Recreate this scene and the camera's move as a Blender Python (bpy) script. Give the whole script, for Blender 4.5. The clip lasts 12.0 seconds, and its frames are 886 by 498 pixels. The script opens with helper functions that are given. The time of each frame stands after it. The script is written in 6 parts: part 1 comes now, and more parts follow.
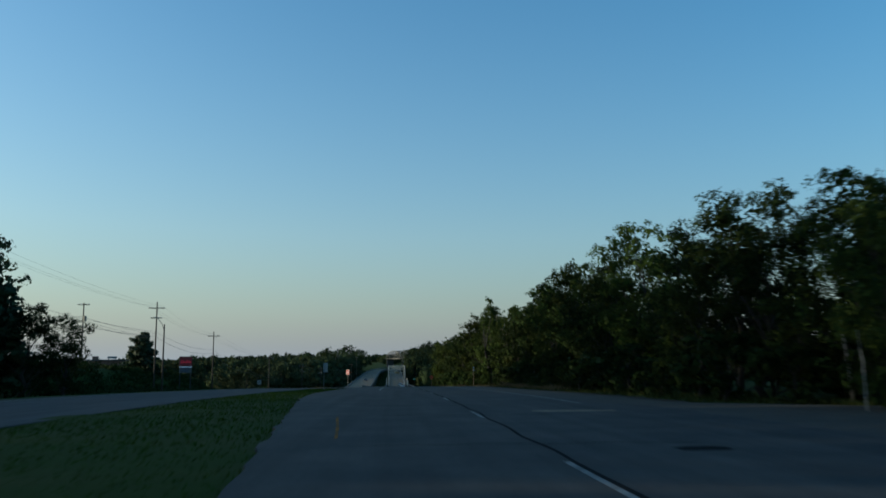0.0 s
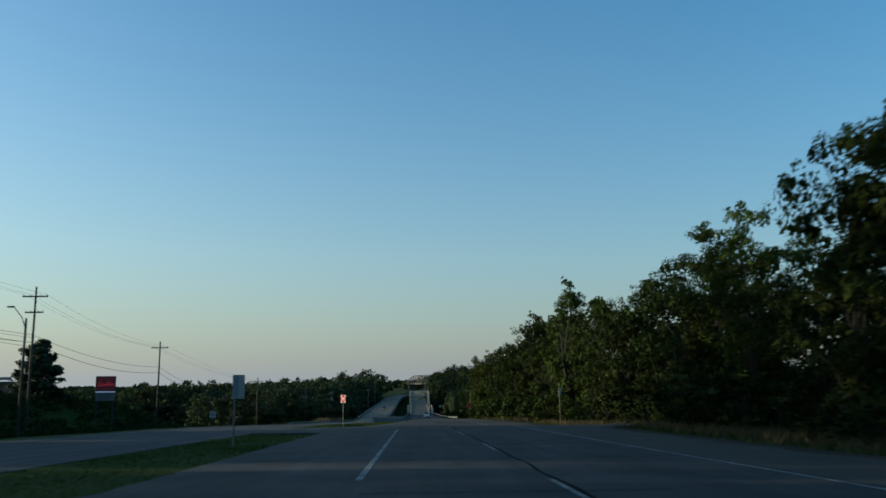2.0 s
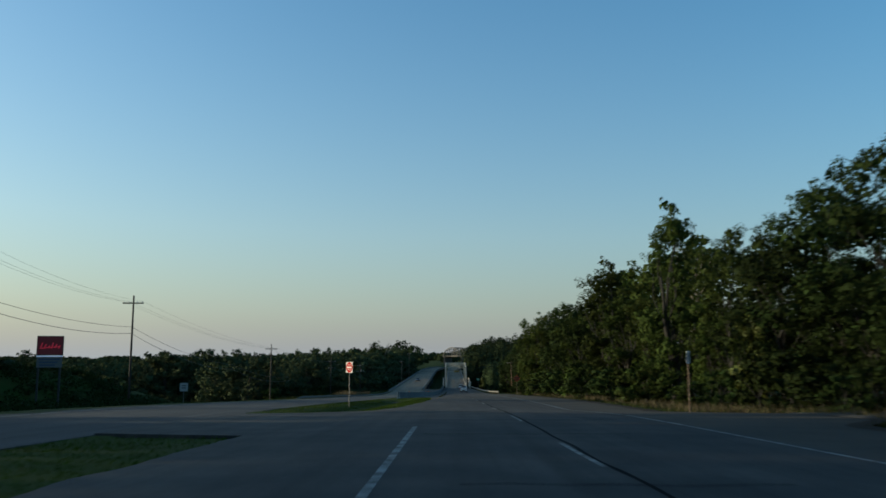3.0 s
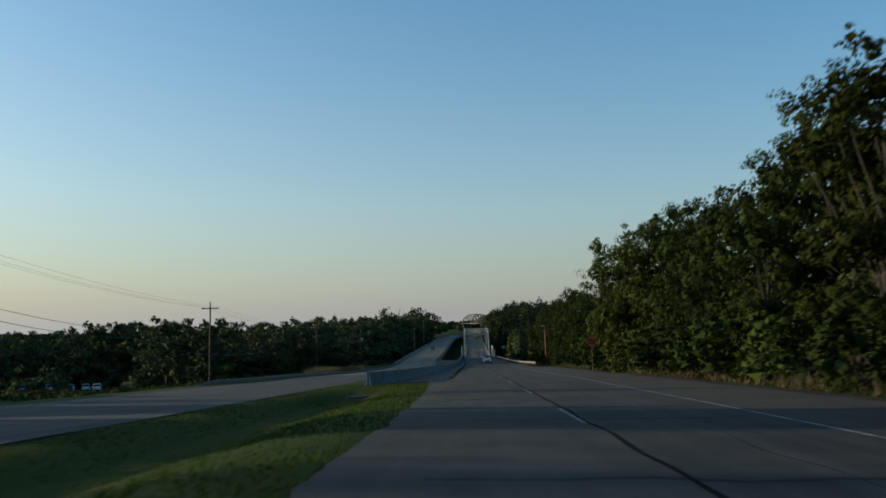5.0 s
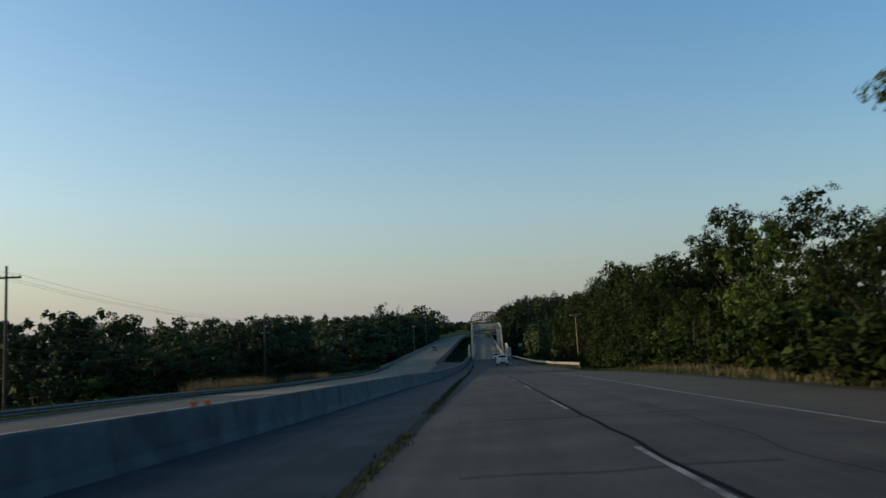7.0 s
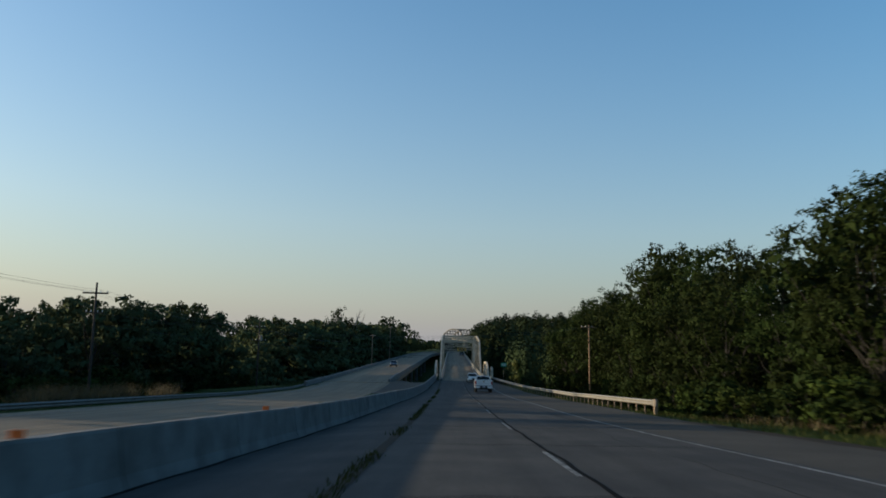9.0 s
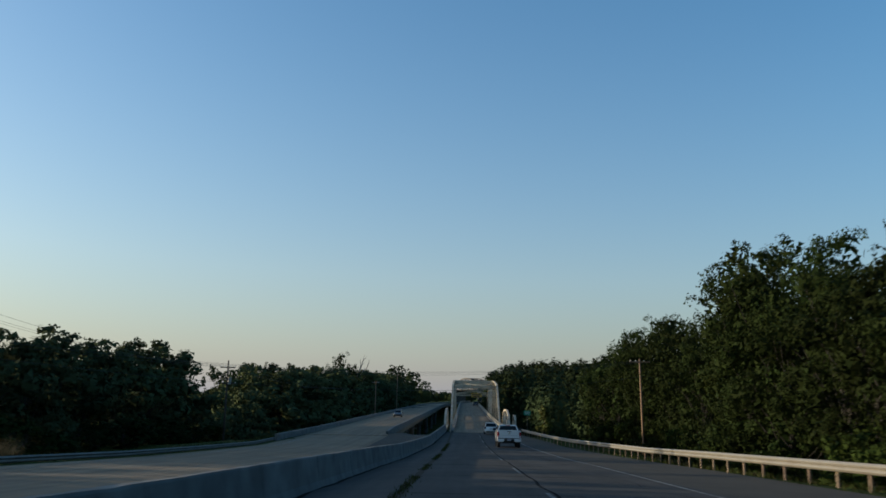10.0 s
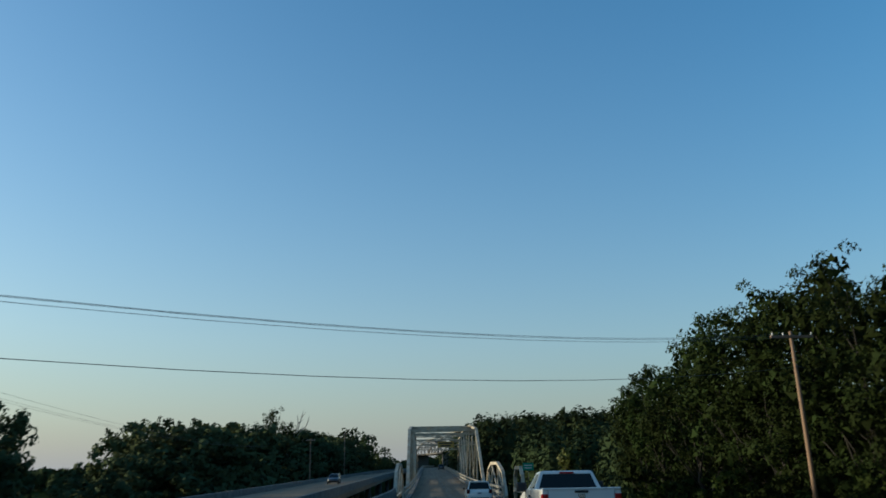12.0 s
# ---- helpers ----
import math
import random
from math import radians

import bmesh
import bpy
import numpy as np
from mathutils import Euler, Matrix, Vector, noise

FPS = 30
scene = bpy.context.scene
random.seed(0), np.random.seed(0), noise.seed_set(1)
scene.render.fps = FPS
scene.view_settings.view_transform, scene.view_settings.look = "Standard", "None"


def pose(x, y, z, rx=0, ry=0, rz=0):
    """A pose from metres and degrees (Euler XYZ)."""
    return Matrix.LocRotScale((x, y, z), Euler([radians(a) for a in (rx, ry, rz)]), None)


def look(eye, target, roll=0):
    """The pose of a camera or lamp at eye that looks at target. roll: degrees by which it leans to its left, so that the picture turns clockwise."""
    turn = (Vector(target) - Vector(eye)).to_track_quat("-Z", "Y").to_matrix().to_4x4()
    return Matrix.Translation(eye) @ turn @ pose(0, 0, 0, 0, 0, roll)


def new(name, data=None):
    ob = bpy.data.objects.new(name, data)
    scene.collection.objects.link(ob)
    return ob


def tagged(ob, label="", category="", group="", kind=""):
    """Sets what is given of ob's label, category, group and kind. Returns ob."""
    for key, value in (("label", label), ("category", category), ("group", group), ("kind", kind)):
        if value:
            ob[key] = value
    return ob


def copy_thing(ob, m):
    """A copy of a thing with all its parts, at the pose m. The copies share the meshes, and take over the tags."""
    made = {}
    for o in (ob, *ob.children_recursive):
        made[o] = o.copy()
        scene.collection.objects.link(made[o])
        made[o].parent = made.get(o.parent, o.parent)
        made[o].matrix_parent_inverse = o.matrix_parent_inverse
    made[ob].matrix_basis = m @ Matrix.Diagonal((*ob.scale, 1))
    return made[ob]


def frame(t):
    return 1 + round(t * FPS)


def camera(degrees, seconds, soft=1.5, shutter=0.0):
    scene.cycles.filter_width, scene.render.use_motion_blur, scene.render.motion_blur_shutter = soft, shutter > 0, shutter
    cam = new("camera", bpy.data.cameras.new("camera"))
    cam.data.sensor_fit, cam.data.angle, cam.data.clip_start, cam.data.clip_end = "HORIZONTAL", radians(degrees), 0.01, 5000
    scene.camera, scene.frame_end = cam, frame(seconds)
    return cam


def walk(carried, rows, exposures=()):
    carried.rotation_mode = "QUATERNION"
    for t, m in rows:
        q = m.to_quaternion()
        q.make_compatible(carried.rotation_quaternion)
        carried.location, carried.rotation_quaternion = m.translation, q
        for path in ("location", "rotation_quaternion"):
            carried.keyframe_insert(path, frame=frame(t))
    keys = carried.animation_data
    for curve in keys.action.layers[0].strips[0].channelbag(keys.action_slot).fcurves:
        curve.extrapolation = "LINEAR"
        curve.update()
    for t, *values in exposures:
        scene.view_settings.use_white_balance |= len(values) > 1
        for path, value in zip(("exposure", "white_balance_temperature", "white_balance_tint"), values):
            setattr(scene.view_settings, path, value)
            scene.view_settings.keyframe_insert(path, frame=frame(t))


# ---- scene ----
cam = camera(57.66, 12.0, soft=1.6, shutter=0.3)
# seconds, x, y, z, yaw to the left, pitch up, lean to the left
ROWS = [
    (0.0, 0.000, 0.000, 1.400, -3.555, 7.884, -0.262),
    (0.5, -0.015, 12.744, 1.281, -2.309, 10.427, -0.213),
    (1.0, -0.029, 25.506, 1.138, -1.977, 10.172, 0.340),
    (1.5, -0.043, 38.277, 0.945, -2.257, 9.695, -0.261),
    (2.0, -0.056, 51.049, 0.688, -2.044, 9.693, -0.549),
    (2.5, -0.068, 63.813, 0.388, -1.599, 9.351, -0.222),
    (3.0, -0.079, 76.560, 0.078, 0.568, 7.835, -0.008),
    (3.2, -0.083, 81.628, -0.042, 1.720, 8.238, 0.327),
    (4.8, -0.114, 122.168, -1.165, 2.585, 6.830, -1.494),
    (5.0, -0.118, 127.236, -1.329, 1.824, 5.717, -1.221),
    (5.5, -0.125, 139.795, -1.761, 2.481, 4.864, -0.398),
    (6.0, -0.133, 152.303, -2.234, 2.184, 5.138, -1.019),
    (6.5, -0.139, 164.757, -2.711, 3.578, 6.015, -1.234),
    (7.0, -0.145, 177.158, -3.182, 2.336, 5.870, -2.372),
    (7.2, -0.146, 182.073, -3.370, 2.304, 5.359, -1.823),
    (8.8, -0.158, 221.396, -4.797, -0.095, 6.569, 1.201),
    (9.0, -0.160, 226.311, -4.970, 0.786, 7.233, 1.561),
    (9.5, -0.162, 238.528, -5.474, 0.888, 10.469, 0.640),
    (10.0, -0.164, 250.742, -6.018, 1.700, 10.857, 1.171),
    (10.5, -0.165, 262.973, -6.488, -0.640, 9.616, 0.872),
    (11.0, -0.165, 275.242, -6.891, -0.360, 10.427, 2.201),
    (11.5, -0.164, 287.574, -7.295, 0.587, 13.196, 1.368),
    (12.0, -0.162, 300.000, -7.754, -1.335, 15.548, -0.977),
]
EXPOSURES = [(0.0, 0.32, 5120, -5), (3.0, 0.38, 5420, -2), (6.0, 0.40, 5700, 4), (9.0, 0.43, 5680, 7), (10.5, 0.38, 5610, 6), (11.5, 0.36, 5570, 3), (12.0, 0.34, 5330, 0)]
walk(cam, [(t, pose(x, y, z, 90 + pitch, 0, yaw) @ pose(0, 0, 0, 0, 0, roll)) for t, x, y, z, yaw, pitch, roll in ROWS], EXPOSURES)

# ---- world and sun: low evening sun from the left of the road ----
SUN_AZ, SUN_EL = -82.0, 7.6          # degrees from +y (minus: towards -x), degrees above the horizon
world = bpy.data.worlds.new("evening_sky")
scene.world = world
world.use_nodes = True
wn = world.node_tree
sky = wn.nodes.new("ShaderNodeTexSky")
sky.sky_type = 'NISHITA'
sky.sun_disc = False
sky.sun_elevation = radians(SUN_EL)
sky.sun_rotation = radians(SUN_AZ)
sky.altitude = 200
sky.air_density = 1.0
sky.dust_density = 1.5
sky.ozone_density = 1.2
wn.nodes["Background"].inputs[1].default_value = 0.15
grade = wn.nodes.new("ShaderNodeHueSaturation")        # clear deep-blue air high up
grade.inputs["Saturation"].default_value, grade.inputs["Value"].default_value = 1.42, 1.30
wn.links.new(sky.outputs[0], grade.inputs["Color"])
sx, sy = math.sin(radians(SUN_AZ)), math.cos(radians(SUN_AZ))


def sky_math(op, a, b=None):
    n = wn.nodes.new("ShaderNodeMath")
    n.operation = op
    for k, v in enumerate((a, b)):
        if v is None:
            continue
        if isinstance(v, (int, float)):
            n.inputs[k].default_value = v
        else:
            wn.links.new(v, n.inputs[k])
    return n.outputs[0]


def sky_mix(fac, a, b):
    n = wn.nodes.new("ShaderNodeMix")
    n.data_type = 'RGBA'
    wn.links.new(fac, n.inputs[0])
    for k, v in ((6, a), (7, b)):
        if isinstance(v, tuple):
            n.inputs[k].default_value = (*v, 1)
        else:
            wn.links.new(v, n.inputs[k])
    return n.outputs[2]


# grey evening haze, thickest at the horizon, warmer and brighter towards the sun
xyz = wn.nodes.new("ShaderNodeSeparateXYZ")
wn.links.new(wn.nodes.new("ShaderNodeTexCoord").outputs["Generated"], xyz.inputs[0])
sunward = sky_math('ADD', sky_math('MULTIPLY', xyz.outputs[0], sx), sky_math('MULTIPLY', xyz.outputs[1], sy))
near_sun = wn.nodes.new("ShaderNodeMapRange")
near_sun.inputs[1].default_value, near_sun.inputs[2].default_value = -0.35, 0.8
wn.links.new(sunward, near_sun.inputs[0])
thick = sky_math('EXPONENT', sky_math('MULTIPLY', sky_math('MAXIMUM', xyz.outputs[2], 0.0), -1 / 0.22))
haze_amount = sky_math('ADD', sky_math('MULTIPLY', thick, 0.92), sky_math('MULTIPLY', near_sun.outputs[0], 0.07))
haze_colour = sky_mix(near_sun.outputs[0], (1.56, 1.47, 1.58), (2.5, 2.26, 2.1))
wn.links.new(sky_mix(haze_amount, grade.outputs[0], haze_colour), wn.nodes["Background"].inputs[0])

sun_data = bpy.data.lights.new("sun", 'SUN')
sun_data.energy, sun_data.angle, sun_data.color = 5.0, radians(0.6), (1.0, 0.76, 0.48)
sun = new("sun", sun_data)
sun.matrix_world = look((0, 0, 50), Vector((0, 0, 50)) - Vector((sx, sy, math.tan(radians(SUN_EL)))))

# ---- materials ----
MATS = {}


def material(name, base, rough=0.8, metal=0.0, spread=0.0, scale=1.0, fine=0.0, fine_scale=20.0, bump=0.0, second=None,
             random_obj=0.0, island=0.0, coat=0.0, emit=None, emit_strength=0.0, translucent=0.0, spec=None, streak=0.0):
    """A procedural surface: base colour, broad stains towards second, fine grain, bump, and variation from piece to piece."""
    m = bpy.data.materials.new(name)
    m.use_nodes = True
    nt = m.node_tree
    N, L = nt.nodes, nt.links
    bsdf = N["Principled BSDF"]
    bsdf.inputs["Roughness"].default_value = rough
    bsdf.inputs["Metallic"].default_value = metal
    bsdf.inputs["Coat Weight"].default_value = coat
    if spec is not None:
        bsdf.inputs["Specular IOR Level"].default_value = spec
    col = N.new("ShaderNodeRGB")
    col.outputs[0].default_value = (*base, 1)
    out = col.outputs[0]
    tc = N.new("ShaderNodeTexCoord")
    if second is not None:
        big = N.new("ShaderNodeTexNoise")
        big.inputs["Scale"].default_value = scale
        big.inputs["Detail"].default_value = 6
        ramp = N.new("ShaderNodeMapRange")
        ramp.inputs[1].default_value, ramp.inputs[2].default_value = 0.38, 0.66
        ramp.inputs[4].default_value = spread
        L.new(tc.outputs["Object"], big.inputs["Vector"])
        L.new(big.outputs["Fac"], ramp.inputs[0])
        mix = N.new("ShaderNodeMix")
        mix.data_type = 'RGBA'
        mix.inputs[7].default_value = (*second, 1)
        L.new(ramp.outputs[0], mix.inputs[0])
        L.new(out, mix.inputs[6])
        out = mix.outputs[2]
    if streak > 0:
        mp = N.new("ShaderNodeMapping")
        mp.inputs["Scale"].default_value = (1.1, 0.025, 1.0)
        sn = N.new("ShaderNodeTexNoise")
        sn.inputs["Scale"].default_value = 1.6
        sn.inputs["Detail"].default_value = 5
        sr = N.new("ShaderNodeMapRange")
        sr.inputs[1].default_value, sr.inputs[2].default_value = 0.3, 0.7
        sr.inputs[3].default_value, sr.inputs[4].default_value = 1 - streak, 1 + streak
        sh = N.new("ShaderNodeHueSaturation")
        L.new(tc.outputs["Object"], mp.inputs["Vector"])
        L.new(mp.outputs[0], sn.inputs["Vector"])
        L.new(sn.outputs["Fac"], sr.inputs[0])
        L.new(sr.outputs[0], sh.inputs["Value"])
        L.new(out, sh.inputs["Color"])
        out = sh.outputs[0]
    gain = None
    if fine > 0 or bump > 0:
        grain = N.new("ShaderNodeTexNoise")
        grain.inputs["Scale"].default_value = fine_scale
        grain.inputs["Detail"].default_value = 4
        L.new(tc.outputs["Object"], grain.inputs["Vector"])
        if fine > 0:
            gain = N.new("ShaderNodeMapRange")
            gain.inputs[3].default_value, gain.inputs[4].default_value = 1 - fine, 1 + fine
            L.new(grain.outputs["Fac"], gain.inputs[0])
            hsv = N.new("ShaderNodeHueSaturation")
            L.new(gain.outputs[0], hsv.inputs["Value"])
            L.new(out, hsv.inputs["Color"])
            out = hsv.outputs[0]
        if bump > 0:
            bmp = N.new("ShaderNodeBump")
            bmp.inputs["Strength"].default_value = min(1.0, bump)
            bmp.inputs["Distance"].default_value = 0.02
            L.new(grain.outputs["Fac"], bmp.inputs["Height"])
            L.new(bmp.outputs[0], bsdf.inputs["Normal"])
    for amount, kind in ((random_obj, "o"), (island, "i")):
        if amount > 0:
            src = N.new("ShaderNodeObjectInfo").outputs["Random"] if kind == "o" else N.new("ShaderNodeNewGeometry").outputs["Random Per Island"]
            mr = N.new("ShaderNodeMapRange")
            mr.inputs[3].default_value, mr.inputs[4].default_value = 1 - amount, 1 + amount
            L.new(src, mr.inputs[0])
            hs = N.new("ShaderNodeHueSaturation")
            L.new(mr.outputs[0], hs.inputs["Value"])
            hue = N.new("ShaderNodeMapRange")
            hue.inputs[3].default_value, hue.inputs[4].default_value = 0.5 - amount * 0.05, 0.5 + amount * 0.03
            L.new(src, hue.inputs[0])
            L.new(hue.outputs[0], hs.inputs["Hue"])
            L.new(out, hs.inputs["Color"])
            out = hs.outputs[0]
    L.new(out, bsdf.inputs["Base Color"])
    if emit:
        bsdf.inputs["Emission Color"].default_value = (*emit, 1)
        bsdf.inputs["Emission Strength"].default_value = emit_strength
    if translucent > 0:
        tr = N.new("ShaderNodeBsdfTranslucent")
        L.new(out, tr.inputs[0])
        ms = N.new("ShaderNodeMixShader")
        ms.inputs[0].default_value = translucent
        L.new(bsdf.outputs[0], ms.inputs[1])
        L.new(tr.outputs[0], ms.inputs[2])
        L.new(ms.outputs[0], N["Material Output"].inputs[0])
    MATS[name] = m
    return m


ASPHALT = material("worn_asphalt", (0.034, 0.0335, 0.033), 0.9, spread=0.9, scale=0.55, second=(0.056, 0.052, 0.047), fine=0.3, fine_scale=9, bump=0.3, spec=0.16, streak=0.22)
DARK_ASPHALT = material("old_dark_asphalt", (0.038, 0.040, 0.042), 0.9, spread=0.6, scale=0.3, second=(0.052, 0.053, 0.053), fine=0.25, fine_scale=30, bump=0.3, spec=0.15, streak=0.3)
DIRT = material("brown_roadside_dirt", (0.045, 0.036, 0.027), 0.95, spread=0.8, scale=1.5, second=(0.030, 0.028, 0.025), fine=0.35, fine_scale=14, bump=0.6, spec=0.08)
CONCRETE_ROAD = material("worn_concrete_road", (0.168, 0.126, 0.080), 0.85, spread=0.7, scale=0.2, second=(0.120, 0.093, 0.062), fine=0.2, fine_scale=25, bump=0.3, spec=0.22, streak=0.25)
SHOULDER = material("gravelly_shoulder", (0.066, 0.060, 0.050), 0.95, spread=0.6, scale=0.5, second=(0.045, 0.041, 0.035), fine=0.35, fine_scale=22, bump=0.6, spec=0.15)
TAR = material("tar_seam", (0.010, 0.010, 0.010), 0.95, fine=0.3, fine_scale=15, spec=0.03)
WHITE_LINE = material("worn_white_paint_line", (0.24, 0.24, 0.225), 0.8, spread=0.9, scale=3.0, second=(0.05, 0.048, 0.045), fine=0.3, spec=0.15)
YELLOW_LINE = material("worn_yellow_paint_line", (0.24, 0.105, 0.014), 0.9, spread=1.0, scale=2.6, second=(0.06, 0.045, 0.03), fine=0.3, spec=0.05)
GRASS = material("mown_grass", (0.023, 0.040, 0.004), 0.95, spread=0.7, scale=0.35, second=(0.038, 0.044, 0.010), fine=0.35, fine_scale=6, bump=0.5, spec=0.05)
BLADE = material("grass_blade", (0.032, 0.056, 0.005), 0.8, island=0.35, translucent=0.25, spec=0.1)
VERGE_BLADE = material("rough_verge_grass", (0.034, 0.042, 0.012), 0.85, island=0.4, translucent=0.15, spec=0.05)
DRY_BLADE = material("dry_weed", (0.075, 0.058, 0.022), 0.8, island=0.4, translucent=0.2)
CONCRETE = material("barrier_concrete", (0.135, 0.133, 0.125), 0.9, spread=1.0, scale=1.1, second=(0.078, 0.075, 0.068), fine=0.22, fine_scale=16, bump=0.2, random_obj=0.08)
# barrier concrete with sunlight put into the colour, for the end face
SUNLIT_CONCRETE = material("sunlit_end_concrete", (0.42, 0.41, 0.38), 0.85, spread=0.5, scale=3.0, second=(0.30, 0.29, 0.26), fine=0.12, fine_scale=18, bump=0.15)
DARK_CONCRETE = material("grimy_concrete", (0.085, 0.083, 0.075), 0.95, spread=0.7, scale=1.5, second=(0.045, 0.043, 0.035), fine=0.25, fine_scale=12, bump=0.3, spec=0.1)
BARK = material("bark", (0.018, 0.016, 0.012), 0.95, fine=0.4, fine_scale=12, bump=0.8, random_obj=0.2)
DEAD_BARK = material("bare_grey_bark", (0.22, 0.19, 0.16), 0.95, fine=0.3, fine_scale=12, bump=0.6)
LEAF = material("broad_leaf", (0.028, 0.040, 0.0085), 0.75, island=0.16, random_obj=0.35, translucent=0.16, spec=0.04)
LEAF_PALE = material("pale_green_leaf", (0.038, 0.054, 0.011), 0.75, island=0.16, random_obj=0.3, translucent=0.2, spec=0.04)
LEAF_DEEP = material("deep_green_leaf", (0.0165, 0.026, 0.0065), 0.75, island=0.16, random_obj=0.3, translucent=0.12, spec=0.04)
# distance haze is put into these two leaf colours: paler, greyer than near leaves
LEAF_FAR = material("haze_paled_leaf", (0.054, 0.069, 0.031), 0.95, island=0.05, random_obj=0.22, translucent=0.04, spec=0.04)
LEAF_FAR_DEEP = material("haze_paled_deep_leaf", (0.043, 0.057, 0.027), 0.95, island=0.05, random_obj=0.22, translucent=0.04, spec=0.04)
LEAF_LIGHT = material("sunlit_yellow_green_leaf", (0.095, 0.11, 0.022), 0.6, island=0.3, random_obj=0.1, translucent=0.3, spec=0.25)
LEAF_DARK = material("cedar_needle", (0.025, 0.042, 0.018), 0.7, island=0.3, random_obj=0.2, translucent=0.15, spec=0.2)
FAR_LEAF = material("far_woods_leaf", (0.028, 0.040, 0.018), 0.9, island=0.12, random_obj=0.15, translucent=0.1, spec=0.02)
POLE_WOOD = material("weathered_pole_wood", (0.045, 0.036, 0.028), 0.95, fine=0.35, fine_scale=14, bump=0.6, random_obj=0.15)
PALE_WOOD = material("sunbleached_pole_wood", (0.19, 0.125, 0.08), 0.95, fine=0.3, fine_scale=14, bump=0.5)
WIRE = material("black_wire", (0.02, 0.02, 0.02), 0.6)
STEEL_PAINT = material("peeling_white_bridge_paint", (0.40, 0.36, 0.275), 0.75, spread=0.75, scale=1.2, second=(0.22, 0.17, 0.11), fine=0.2, fine_scale=10)
FAR_STEEL = material("rusty_dark_steel", (0.07, 0.065, 0.06), 0.8, fine=0.2, fine_scale=4)
POST_STEEL = material("dull_sign_post_steel", (0.13, 0.125, 0.115), 0.7, metal=0.2, fine=0.2, fine_scale=10)
RAIL_POST = material("grey_rail_post", (0.24, 0.225, 0.195), 0.8, fine=0.25, fine_scale=12, random_obj=0.2)
GALV = material("galvanised_steel", (0.235, 0.22, 0.185), 0.6, metal=0.25, spread=0.6, scale=1.5, second=(0.19, 0.165, 0.13), fine=0.1, fine_scale=12)
DULL_GALV = material("dull_galvanised_steel", (0.14, 0.135, 0.122), 0.8, metal=0.1, spread=0.6, scale=1.5, second=(0.10, 0.088, 0.07), fine=0.1, fine_scale=12)
POST_WOOD = material("guard_post_wood", (0.16, 0.12, 0.085), 0.95, fine=0.3, fine_scale=16, bump=0.5, random_obj=0.2)
SIGN_RED = material("sign_red", (0.42, 0.025, 0.02), 0.8, fine=0.06, spec=0.08)
SIGN_WHITE = material("sign_white", (0.62, 0.61, 0.58), 0.8, fine=0.05, spec=0.08)
SIGN_GREEN = material("sign_green", (0.02, 0.22, 0.12), 0.45, fine=0.05)
SIGN_YELLOW = material("sign_yellow", (0.36, 0.22, 0.03), 0.5, fine=0.08)
REFLECTOR = material("orange_reflector", (0.62, 0.13, 0.02), 0.35, fine=0.08)
SIGN_ORANGE = material("sign_orange", (0.40, 0.07, 0.015), 0.5, fine=0.08)
SIGN_BACK = material("bare_aluminium_sign_back", (0.26, 0.27, 0.27), 0.45, metal=0.4, fine=0.08)
BLACK = material("matt_black", (0.02, 0.02, 0.02), 0.7)
WHITE_PAINT = material("white_car_paint", (0.66, 0.655, 0.63), 0.28, coat=0.6, fine=0.02)
SILVER_PAINT = material("silver_car_paint", (0.40, 0.41, 0.43), 0.3, metal=0.4, coat=0.5)
DARK_PAINT = material("dark_car_paint", (0.03, 0.035, 0.045), 0.3, coat=0.5)
BLUE_PAINT = material("blue_car_paint", (0.05, 0.10, 0.25), 0.3, coat=0.5)
GLASS = material("tinted_car_glass", (0.010, 0.012, 0.014), 0.12, spec=0.25)
RUBBER = material("tyre_rubber", (0.022, 0.022, 0.022), 0.85, fine=0.2, fine_scale=30)
CHROME = material("bright_alloy", (0.62, 0.62, 0.62), 0.22, metal=0.9)
TAIL_RED = material("red_lens", (0.30, 0.012, 0.012), 0.15, coat=0.5)
TAIL_DARK = material("smoked_red_lens", (0.07, 0.008, 0.008), 0.15, coat=0.5)
TAIL_CLEAR = material("clear_lens", (0.55, 0.50, 0.48), 0.15, coat=0.5)
PLATE = material("number_plate", (0.55, 0.55, 0.58), 0.4)
INK = material("dark_ink", (0.05, 0.06, 0.10), 0.6)
SCREEN_RED = material("lit_red_sign_face", (0.07, 0.008, 0.010), 0.5, emit=(0.8, 0.03, 0.05), emit_strength=0.012)
SCREEN_LETTER = material("lit_red_script", (0.6, 0.03, 0.05), 0.5, emit=(1.0, 0.04, 0.08), emit_strength=0.09)
LED_WHITE = material("white_light_bar", (0.7, 0.7, 0.75), 0.5, emit=(0.8, 0.85, 1.0), emit_strength=0.10)
BRICK_WALL = material("far_brick_wall", (0.20, 0.12, 0.09), 0.9, fine=0.2, fine_scale=8)
ROOF = material("far_roof", (0.09, 0.085, 0.08), 0.9, fine=0.2, fine_scale=4)


# ---- mesh helpers ----
def mesh_of(name, bm, mat, smooth=False):
    me = bpy.data.meshes.new(name)
    bmesh.ops.recalc_face_normals(bm, faces=bm.faces[:])
    bm.to_mesh(me)
    bm.free()
    me.materials.append(mat)
    if smooth:
        me.polygons.foreach_set("use_smooth", [True] * len(me.polygons))
    return me


def thing(name, label, category, loc=(0, 0, 0), rz=0.0, group="", kind="", mesh=None):
    ob = new(name, mesh)
    ob.matrix_basis = pose(*loc, 0, 0, rz)
    return tagged(ob, label, category, group, kind)


